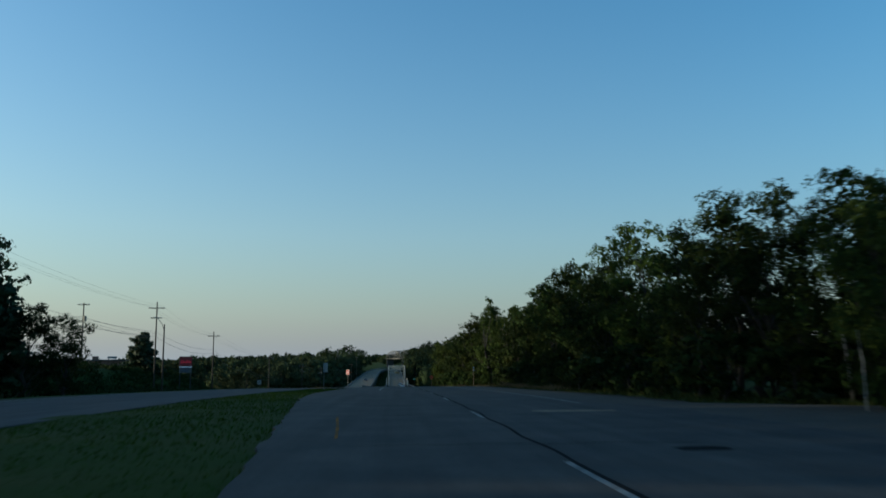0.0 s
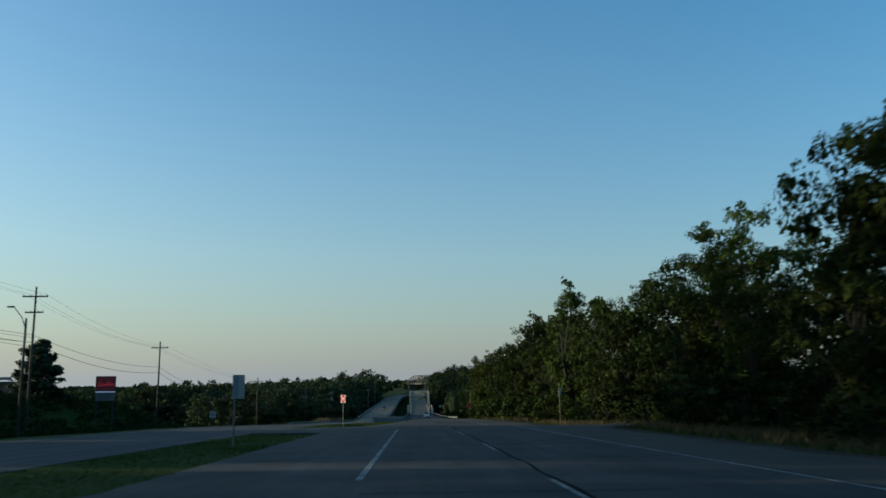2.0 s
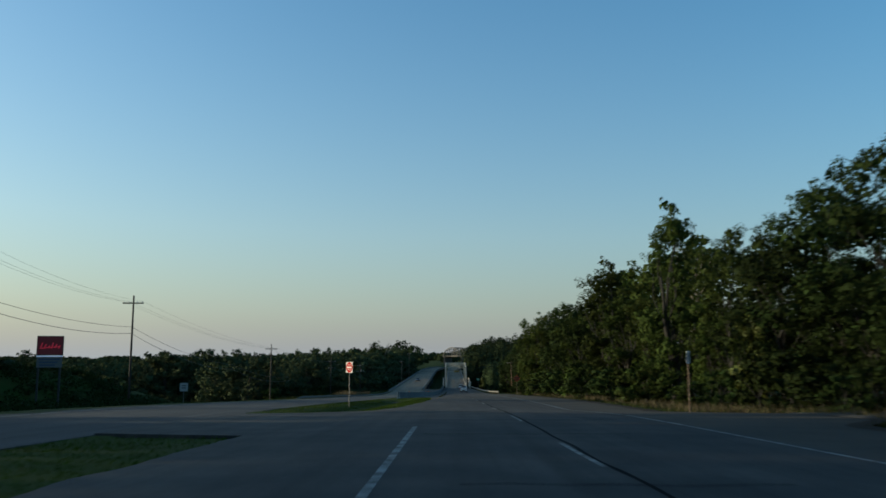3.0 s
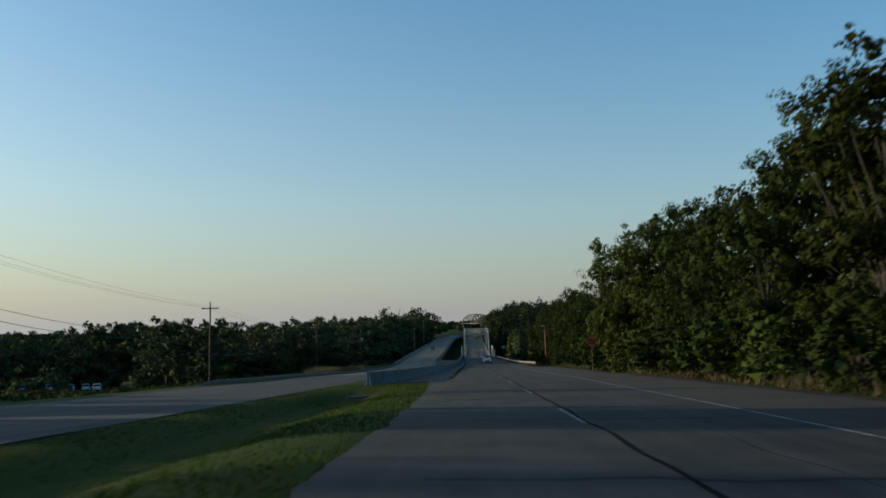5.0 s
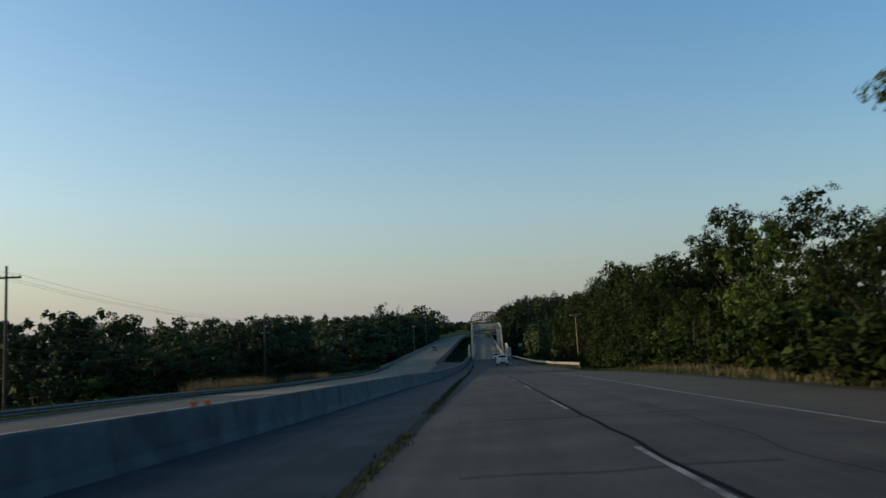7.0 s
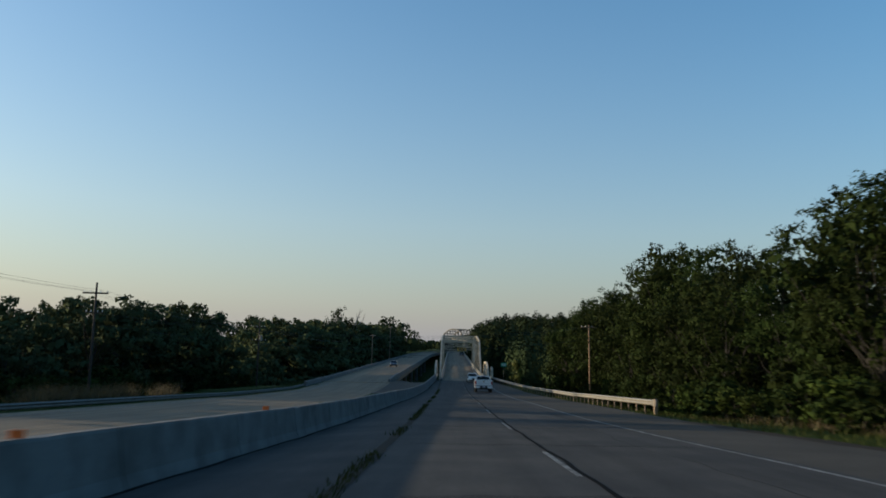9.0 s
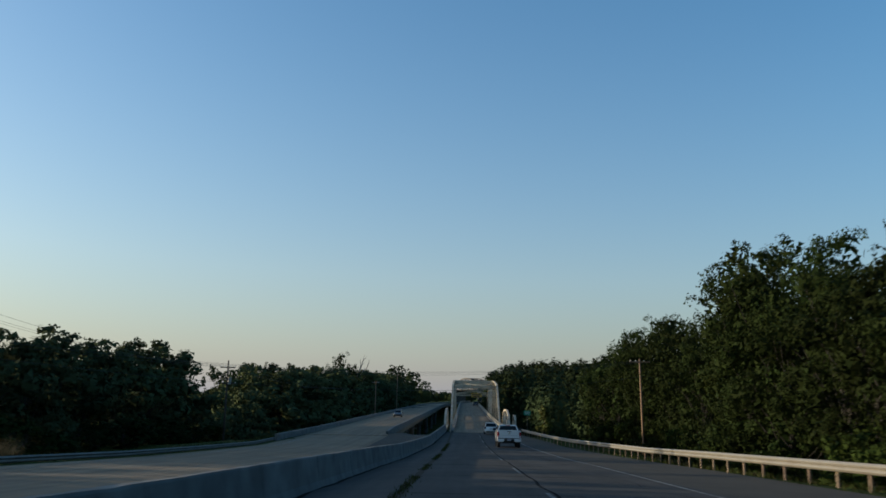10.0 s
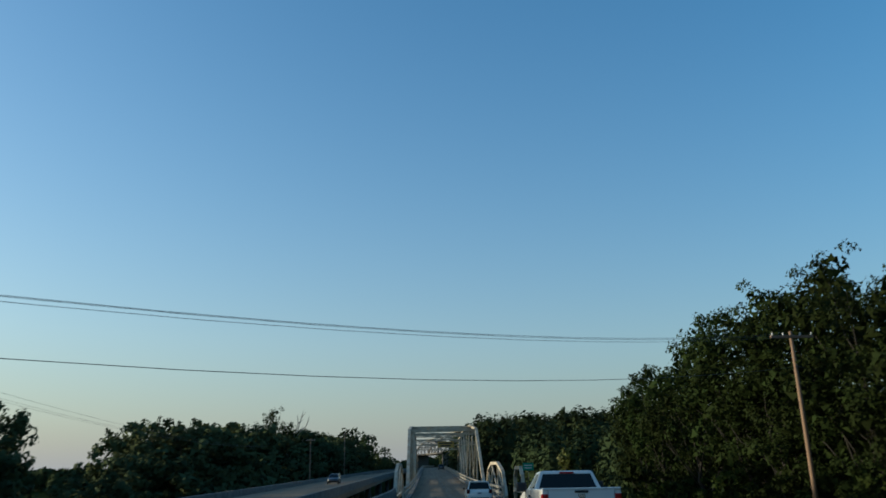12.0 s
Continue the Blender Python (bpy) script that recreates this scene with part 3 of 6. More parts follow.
et = thing("rail_end_terminal", "grey steel end piece of the guard rail with boxy head", "guard rail end", (11.27, 271.8, surface(11.3, 271.8)))
part("head", boxes((-0.07, 0.07, -0.15, 0.7, 0.38, 0.74), bevel=0.02), DULL_GALV, et)
part("post", boxes((-0.09, 0.09, -0.02, 0.16, -0.3, 0.8), bevel=0.01), POST_WOOD, et)

# ---- opposite bridge: deck, kerb and parapets ----
bm = strip(bmesh.new(), frange(352, 760, 6.0), lambda y: -20.2 + bend(y), lambda y: -9.6 + bend(y), lambda x, y: surface(x - bend(y), y) - 0.005, thick=1.1)
tagged(new("opposite_bridge_deck", mesh_of("opposite_bridge_deck", bm, CONCRETE_ROAD)), "pale concrete bridge deck for the opposite traffic", "bridge deck", kind="structure")


def parapet(x, y0, y1, h, label, w=0.32):
    bm = strip(bmesh.new(), frange(y0, y1, 4.0), lambda y: x - w / 2 + bend(y), lambda y: x + w / 2 + bend(y), lambda xx, y: surface(x, y) + h, thick=h + 0.5, cols=1)
    ob = tagged(new("bridge_parapet", mesh_of("bridge_parapet", bm, CONCRETE)), label, "parapet")
    return ob


parapet(-9.75, 354, 760, 0.38, "low solid grey concrete parapet along the opposite bridge")
parapet(-20.1, 338, 760, 0.62, "solid pale concrete outer parapet along the opposite bridge")
for y in (402, 440, 470, 510, 550, 590):
    for xa, xb, lab in ((-19.2, -10.6, "grey concrete pier of the opposite bridge"), (-2.2, 6.0, "grey concrete pier of the truss bridge")):
        z1 = surface(0, y) - 0.7
        pier = thing("bridge_pier", lab, "pier", (0, y, 0))
        part("cap", boxes((xa, xb, -0.7, 0.7, z1 - 1.1, z1), bevel=0.05), CONCRETE, pier)
        for fx in (0.18, 0.82):
            xc = xa + (xb - xa) * fx
            part("column", tube(bmesh.new(), [(xc, 0, -26), (xc, 0, z1 - 1.05)], [0.6, 0.6], 14), CONCRETE, pier)

# ---- truss bridge of the main road ----
BX0, BX1 = -2.2, 5.7
bm = strip(bmesh.new(), frange(362, 760, 6.0), lambda y: BX0 + 0.1 + bend(y), lambda y: BX1 - 0.1 + bend(y), lambda x, y: zr(y), thick=0.7)
tagged(new("bridge_deck", mesh_of("bridge_deck", bm, CONCRETE_ROAD)), "worn pale concrete bridge deck leading through the truss", "bridge deck", kind="structure")
for k, y0 in enumerate(frange(375, 640, 13.6)):
    ribbon("lane_dash", "worn white dashed lane line", [y0, y0 + 3.0], lambda y: 1.9, 0.12, WHITE_LINE)


def latticed(bm, a, b, w, d, up):
    """A built-up steel bar: two flanges with lacing between."""
    a, b = Vector(a), Vector(b)
    n = (b - a).normalized()
    s = n.cross(Vector(up)).normalized() * (w / 2)
    beam(bm, a + s, b + s, 0.10, d, up)
    beam(bm, a - s, b - s, 0.10, d, up)
    L = (b - a).length
    m = max(2, int(L / (w * 1.6)))
    for i in range(m):
        p, q = a + (b - a) * (i / m), a + (b - a) * ((i + 1) / m)
        beam(bm, p + s * (1 if i % 2 else -1), q + s * (-1 if i % 2 else 1), 0.05, 0.03, up)


def boxed_brace(a, b):
    """A laced diagonal seen from the road: two thin angles with plates between."""
    bm = bmesh.new()
    a, b = Vector(a), Vector(b)
    for dz in (-0.11, 0.11):
        beam(bm, a + Vector((0, 0, dz)), b + Vector((0, 0, dz)), 0.09, 0.07)
    for k in range(1, 12):
        p = a.lerp(b, k / 12)
        beam(bm, p - Vector((0.12, 0, 0.10)), p + Vector((0.12, 0, 0.10)), 0.05, 0.04, (0, 1, 0))
    return bm


def truss_bridge():
    root = thing("truss_bridge", "old white-painted steel through truss bridge with peeling rusty paint", "bridge")
    ys = [386.0, 399.0, 407.5, 416.0, 424.5, 433.0, 441.5, 450.0, 463.0]
    n = len(ys) - 1
    zd = [zr(y) - 0.2 for y in ys]
    tops = [0, 6.95, 7.6, 8.0, 8.15, 8.0, 7.6, 6.95, 0]
    for x in (BX0 - 0.05, BX1 + 0.05):
        bm = bmesh.new()
        for i in range(n):
            beam(bm, (x, ys[i], zd[i] + 0.1), (x, ys[i + 1], zd[i + 1] + 0.1), 0.35, 0.4)
        part("bottom_chord", bm, STEEL_PAINT, root)
        for i in range(n):
            a = (x, ys[i], zd[i] + tops[i])
            b = (x, ys[i + 1], zd[i + 1] + tops[i + 1])
            nm = "end_post" if i in (0, n - 1) else "top_chord"
            part(nm, beam(bmesh.new(), a, b, 0.32, 0.32), STEEL_PAINT, root)
        for i in range(1, n):
            bm = bmesh.new()
            latticed(bm, (x, ys[i], zd[i]), (x, ys[i], zd[i] + tops[i]), 0.26, 0.16, (1, 0, 0))
            part("upright", bm, STEEL_PAINT, root)
        for i in range(1, n - 1):
            up_first = i < n / 2
            a = (x, ys[i], zd[i] + (tops[i] if up_first else 0))
            b = (x, ys[i + 1], zd[i + 1] + (0 if up_first else tops[i + 1]))
            part("diagonal", beam(bmesh.new(), a, b, 0.14, 0.2), STEEL_PAINT, root)
    # portals, top struts and bracing
    for i in range(1, n):
        zt = zd[i] + tops[i]
        part("top_strut", boxes((BX0, BX1, ys[i] - 0.10, ys[i] + 0.10, zt - 0.16, zt + 0.10)), STEEL_PAINT, root)
        drop = 1.75 if i in (1, n - 1) else 0.9
        if i < n - 1:
            zt2 = zd[i + 1] + tops[i + 1]
            part("wind_brace", beam(bmesh.new(), (BX0, ys[i], zt), (BX1, ys[i + 1], zt2), 0.07, 0.06), STEEL_PAINT, root)
            part("wind_brace", beam(bmesh.new(), (BX1, ys[i], zt - 0.1), (BX0, ys[i + 1], zt2 - 0.1), 0.07, 0.06), STEEL_PAINT, root)
        part("lower_strut", beam(bmesh.new(), (BX0, ys[i], zt - drop), (BX1, ys[i], zt - drop), 0.10, 0.14), STEEL_PAINT, root)
        if i not in (1, n - 1):
            continue
        part("sway_brace", boxed_brace((BX0, ys[i] - 0.06, zt - 0.2), (BX1, ys[i] - 0.06, zt - drop + 0.1)), STEEL_PAINT, root)
        part("sway_brace", boxed_brace((BX0, ys[i] + 0.12, zt - drop + 0.1), (BX1, ys[i] + 0.12, zt - 0.2)), STEEL_PAINT, root)
    # knee plates rounding the corners of the portal
    for i, sgn in ((1, 1),):
        zt = zd[i] + tops[i]
        for x, s in ((BX0, 1), (BX1, -1)):
            bm = bmesh.new()
            prism(bm, [(x, zt - 0.75), (x + s * 0.08, zt - 0.75), (x + s * 0.65, zt - 0.15), (x, zt - 0.15)], ys[i] - 0.08, ys[i] + 0.08, "y")
            part("knee_plate", bm, STEEL_PAINT, root)
    cs = thing("clearance_sign", "small yellow clearance sign hung from the bridge portal", "sign", ((BX0 + BX1) / 2 + 0.3, ys[1] - 0.45, zd[1] + tops[1] - 1.7))
    part("panel", boxes((-0.95, 0.95, -0.02, 0.02, -0.34, 0.34), bevel=0.01), SIGN_YELLOW, cs)
    part("legend_bar", boxes((-0.8, 0.8, -0.03, -0.022, 0.05, 0.22), (-0.6, 0.6, -0.03, -0.022, -0.25, -0.08)), BLACK, cs)
    part("bracket", boxes((-0.7, -0.64, 0.02, 0.4, -0.1, 0.3), (0.64, 0.7, 0.02, 0.4, -0.1, 0.3)), STEEL_PAINT, cs)


truss_bridge()


def pony_truss(x, y0, y1, h, label):
    """A low side truss with a bent top chord."""
    root = thing("pony_truss", label, "bridge truss", group="low side trusses")
    L = y1 - y0
    us = [0.0, 0.12, 0.34, 0.66, 0.88, 1.0]
    hs = [0.0, 0.72, 1.0, 1.0, 0.72, 0.0]
    pts = [(x, y0 + L * u, zr(y0 + L * u) + h * v - 0.1) for u, v in zip(us, hs)]
    for a, b in zip(pts, pts[1:]):
        part("top_chord", beam(bmesh.new(), a, b, 0.28, 0.28), STEEL_PAINT, root)
    part("bottom_chord", beam(bmesh.new(), pts[0], pts[-1], 0.3, 0.35), STEEL_PAINT, root)
    for k, p in enumerate(pts[1:-1]):
        part("upright", beam(bmesh.new(), (p[0], p[1], zr(p[1]) - 0.1), p, 0.2, 0.16, (1, 0, 0)), STEEL_PAINT, root)
    for k in range(1, 4):
        a, b = pts[k], pts[k + 1]
        part("diagonal", beam(bmesh.new(), (a[0], a[1], zr(a[1])), b, 0.12, 0.12, (1, 0, 0)), STEEL_PAINT, root)


for x in (6.55, -2.95):
    pony_truss(x, 371.5, 394.5, 2.9, "white-painted polygonal low steel truss beside the bridge approach")


def end_frame(x, y):
    """A narrow upright frame with a pointed head at the end of the railing."""
    root = thing("bridge_end_frame", "narrow white-painted steel frame with rounded head at bridge end", "bridge truss", (x, y, zr(y)))
    out = [(0.0, 0.0), (0.35, 1.75), (1.5, 2.35), (4.1, 2.35), (5.2, 1.75), (5.6, 0.0)]
    for (ya, za), (yb, zb) in zip(out, out[1:]):
        part("frame_bar", beam(bmesh.new(), (0, ya, za), (0, yb, zb), 0.24, 0.22), STEEL_PAINT, root)
    part("sill", beam(bmesh.new(), (0, 0.0, 0.75), (0, 5.6, 0.75), 0.28, 0.3), STEEL_PAINT, root)


end_frame(6.6, 359.0)

# bridge railings and kerbs
for x, side in ((BX0 + 0.35, 1), (BX1 - 0.35, -1)):
    root = thing("bridge_railing", "two-rail sun-faded steel bridge railing on short posts", "railing")
    for hz, hh in ((0.55, 0.22), (0.95, 0.16)):
        bm = bmesh.new()
        ysr = frange(362, 700, 8.0)
        for a, b in zip(ysr, ysr[1:]):
            beam(bm, (x + bend(a), a, zr(a) + hz), (x + bend(b), b, zr(b) + hz), 0.09, hh)
        part("rail", bm, GALV, root)
    pm = mesh_of("post", boxes((-0.07, 0.07, -0.07, 0.07, 0, 1.05)), STEEL_PAINT)
    for y in frange(362, 700, 4.0):
        p = new("post", pm)
        p.parent = root
        p.matrix_basis = pose(x - side * 0.12 + bend(y), y, zr(y))
    bm = strip(bmesh.new(), frange(362, 720, 6.0), lambda y: x - 0.3 + bend(y), lambda y: x + 0.3 + bend(y), lambda xx, y: zr(y) + 0.22, thick=0.3, cols=1)
    tagged(new("bridge_kerb", mesh_of("bridge_kerb", bm, CONCRETE)), "worn concrete kerb along the bridge deck", "kerb", kind="structure")


# ---- far camelback truss beyond the river ----
def far_truss():
    root = thing("far_truss_bridge", "distant dark steel camelback truss bridge above the trees", "bridge", (4.5, 800, 3.4), -72)
    n, L = 8, 52.0
    ys = [-L / 2 + L * i / n for i in range(n + 1)]
    tops = [0, 4.4, 6.0, 7.0, 7.4, 7.0, 6.0, 4.4, 0]
    for x in (-4.2, 4.2):
        for i in range(n):
            part("top_chord", beam(bmesh.new(), (ys[i], x, tops[i]), (ys[i + 1], x, tops[i + 1]), 0.6, 0.6), FAR_STEEL, root)
        for i in range(1, n):
            part("upright", beam(bmesh.new(), (ys[i], x, 0), (ys[i], x, tops[i]), 0.4, 0.4, (0, 1, 0)), FAR_STEEL, root)
        for i in range(1, n - 1):
            s = i < n / 2
            part("diagonal", beam(bmesh.new(), (ys[i], x, tops[i] if s else 0), (ys[i + 1], x, 0 if s else tops[i + 1]), 0.25, 0.25, (0, 1, 0)), FAR_STEEL, root)
        part("bottom_chord", beam(bmesh.new(), (ys[0], x, 0), (ys[-1], x, 0), 0.6, 0.7), FAR_STEEL, root)
    for i in range(1, n):
        part("top_strut", beam(bmesh.new(), (ys[i], -4.2, tops[i]), (ys[i], 4.2, tops[i]), 0.4, 0.4), FAR_STEEL, root)
    part("deck", boxes((-L / 2, L / 2, -4, 4, -0.6, 0.1)), FAR_STEEL, root)
    for xx in (-24, 24):
        part("pier", boxes((xx - 1, xx + 1, -3.5, 3.5, -28, -0.6)), FAR_STEEL, root)


far_truss()


# ---- poles and wires ----
def utility_pole(loc, top, arms, label, mat=None, lean=0.0, extra=""):
    """A round wooden pole to height top above loc, with cross-arms at (height, half length)."""
    mat = mat or POLE_WOOD
    root = thing("utility_pole", label, "utility pole", loc, group="wooden power poles")
    part("pole", tube(bmesh.new(), [(0, 0, -1.5), (lean * 0.5, 0, top * 0.5), (lean, 0, top)], [0.14, 0.12, 0.09], 10), mat, root, smooth=True)
    for h, half in arms:
        arm = part("cross_arm", boxes((-half + lean * h / top, half + lean * h / top, -0.16, -0.05, h - 0.07, h + 0.07)), mat, root)
        for s in (-0.92, -0.4, 0.4, 0.92):
            part("insulator", tube(bmesh.new(), [(s * half + lean * h / top, -0.1, h + 0.06), (s * half + lean * h / top, -0.1, h + 0.22)], [0.05, 0.035], 8), SIGN_WHITE, arm)
    if extra == "transformer":
        part("transformer", tube(bmesh.new(), [(0.32, -0.05, top - 3.1), (0.32, -0.05, top - 2.2)], [0.24, 0.24], 12), GALV, root)
    if extra == "lamp":
        arm = part("lamp_arm", tube(bmesh.new(), [(0, 0, top - 0.9), (-0.35, -0.1, top + 0.1), (-1.0, -0.3, top + 1.0)], [0.05, 0.045, 0.04], 8), GALV, root)
        part("lamp_head", boxes((-1.55, -0.95, -0.42, -0.18, top + 0.92, top + 1.06), bevel=0.04), GALV, arm)
    return root


def pole_on_ground(x, y, ztop, arms, label, **kw):
    g = land(x, y)
    utility_pole((x, y, g), ztop - g, [(a - g, h) for a, h in arms], label, **kw)


pole_on_ground(-38.2, 133.1, 11.0, [(10.0, 1.25), (8.4, 0.9)], "tall dark wooden power pole with two cross-arms")
pole_on_ground(-34.0, 122.6, 6.9, [], "shorter wooden pole carrying a street lamp arm", extra="lamp")
pole_on_ground(-52.1, 139.3, 11.3, [(11.0, 1.0)], "wooden power pole with one cross-arm and transformer", extra="transformer")
pole_on_ground(-37.0, 169.8, 7.5, [(6.6, 1.2)], "dark wooden power pole with one cross-arm on the bank")
pole_on_ground(-35.5, 236.1, 3.1, [(2.2, 1.2)], "dark wooden power pole with one cross-arm before the trees")
pole_on_ground(-33.2, 300.5, 0.5, [(-0.5, 1.2), (-2.3, 0.8)], "dark wooden power pole with two cross-arms beside the trees")
pole_on_ground(-31.5, 357.7, -1.0, [(-1.9, 1.0), (-4.0, 1.2)], "dark wooden power pole with low double cross-arm", extra="transformer")
pole_on_ground(19.75, 342.7, -0.7, [(-1.0, 1.15)], "leaning sun-bleached wooden power pole with single cross-arm", mat=PALE_WOOD, lean=-0.25)
pole_on_ground(-24.0, 470.0, -0.5, [(-0.9, 0.9)], "pale far power pole beside the bridge", mat=PALE_WOOD)
pole_on_ground(-24.0, 540.0, 4.0, [(3.5, 0.8)], "pale far power pole beside the bridge", mat=PALE_WOOD)


def wire(a, b, sag, r=0.009, label="thin black overhead power wire"):
    a, b = Vector(a), Vector(b)
    pts = []
    for i in range(17):
        u = i / 16
        p = a.lerp(b, u)
        pts.append((p.x, p.y, p.z - 4 * sag * u * (1 - u)))
    ob = new("overhead_wire", mesh_of("overhead_wire", tube(bmesh.new(), pts, [r] * 17, 5), WIRE))
    tagged(ob, label, "wire", group="overhead wires")


MAIN = [(-39.0, 60.0, 14.0), (-38.2, 133.1, 10.2), (-37.0, 169.8, 6.8), (-35.5, 236.1, 2.4), (-33.2, 300.5, -0.3), (-31.5, 357.7, -1.7), (-28, 440, -3)]
for a, b in zip(MAIN, MAIN[1:]):
    for dx in (-1.1, -0.4, 1.1):
        wire((a[0] + dx, a[1] - 0.1, a[2]), (b[0] + dx, b[1] - 0.1, b[2]), 0.9)
LOWER = [(-40.0, 60.0, 9.0), (-38.2, 133.0, 5.4), (-37.0, 169.6, 3.1), (-37.5, 215, -1.5), (-36.5, 260, -4.5)]
for a, b in zip(LOWER, LOWER[1:]):
    wire((a[0], a[1], a[2]), (b[0], b[1], b[2]), 1.0, 0.024, "thick black overhead cable")
    wire((a[0], a[1], a[2] + 0.75), (b[0], b[1], b[2] + 0.75), 0.8, 0.02)
for dz in (0.0, -0.5, -0.9):
    wire((-90, 128, 9.5 + dz), (-52.1, 139.3, 9.0 + dz), 0.8, 0.02)
    wire((-52.1, 139.3, 9.0 + dz), (-38.2, 133.1, 5.9 + dz), 0.4, 0.02)
for dx, dz in ((-0.55, 0.10), (0.1, -0.05), (0.55, -0.30)):
    wire((-33.2 + dx, 300.5, -2.35 + dz), (19.5 + dx, 342.6, -0.88 + dz * 0.3), 1.85, 0.008)
wire((-33.2, 300.5, -3.4), (19.7, 342.6, -2.6), 2.0, 0.011)
wire((19.6, 342.6, -2.6), (70, 380, -1.0), 1.0, 0.022)


# ---- trees ----
def leaf_mesh(name, centres, size, mat, rng, out=None, stretch=1.5, inner=None, inner_size=0.0, inner_out=None, loose=0.75):
    """Leaf sprays as one mesh: a pointed blade at each centre, turned mostly to the way out of its clump, and broader ones at the inner centres behind them."""
    def frames(c, sz, way):
        n = len(c)
        nn = rng.normal(size=(n, 3))
        if way is not None:
            nn = way + loose * nn * 0.6
        nn /= np.linalg.norm(nn, axis=1, keepdims=True)
        d = rng.normal(size=(n, 3))
        d[:, 2] -= 0.4
        d -= nn * (d * nn).sum(1, keepdims=True)
        d /= np.linalg.norm(d, axis=1, keepdims=True)
        return d, np.cross(nn, d), nn, sz * rng.uniform(0.55, 1.35, (n, 1))
    d, e, nn, sz = frames(centres, size, out)
    v = np.stack([centres - d * sz * stretch * 0.55, centres + d * sz * stretch * 0.55, centres + e * sz * 0.95], 1).reshape(-1, 3)
    soft = (out if out is not None else nn) + 0.35 * nn
    if inner is not None:
        d, e, nn, sz = frames(inner, inner_size, inner_out)
        v = np.concatenate([v, np.stack([inner - d * sz * 0.8, inner + d * sz * 0.8 - e * sz * 0.3, inner + e * sz * 0.9], 1).reshape(-1, 3)])
        soft = np.concatenate([soft, inner_out + 0.35 * nn])
    tri = np.arange(len(v))
    me = bpy.data.meshes.new(name)
    me.vertices.add(len(v))
    me.vertices.foreach_set("co", v.astype(np.float32).ravel())
    me.loops.add(len(tri))
    me.loops.foreach_set("vertex_index", tri.astype(np.int32))
    me.polygons.add(len(tri) // 3)
    me.polygons.foreach_set("loop_start", np.arange(0, len(tri), 3, dtype=np.int32))
    me.update(calc_edges=True)
    soft = np.repeat(soft / np.linalg.norm(soft, axis=1, keepdims=True), 3, axis=0)
    me.normals_split_custom_set(soft.tolist())     # a spray is lit as one rounded bough
    me.materials.append(mat)
    return me


def limb_path(rng, a, b, wander, n=4):
    a, b = np.array(a), np.array(b)
    return [tuple(a + (b - a) * i / n + (rng.normal(size=3) * wander if 0 < i < n else 0)) for i in range(n + 1)]


OWN = {}


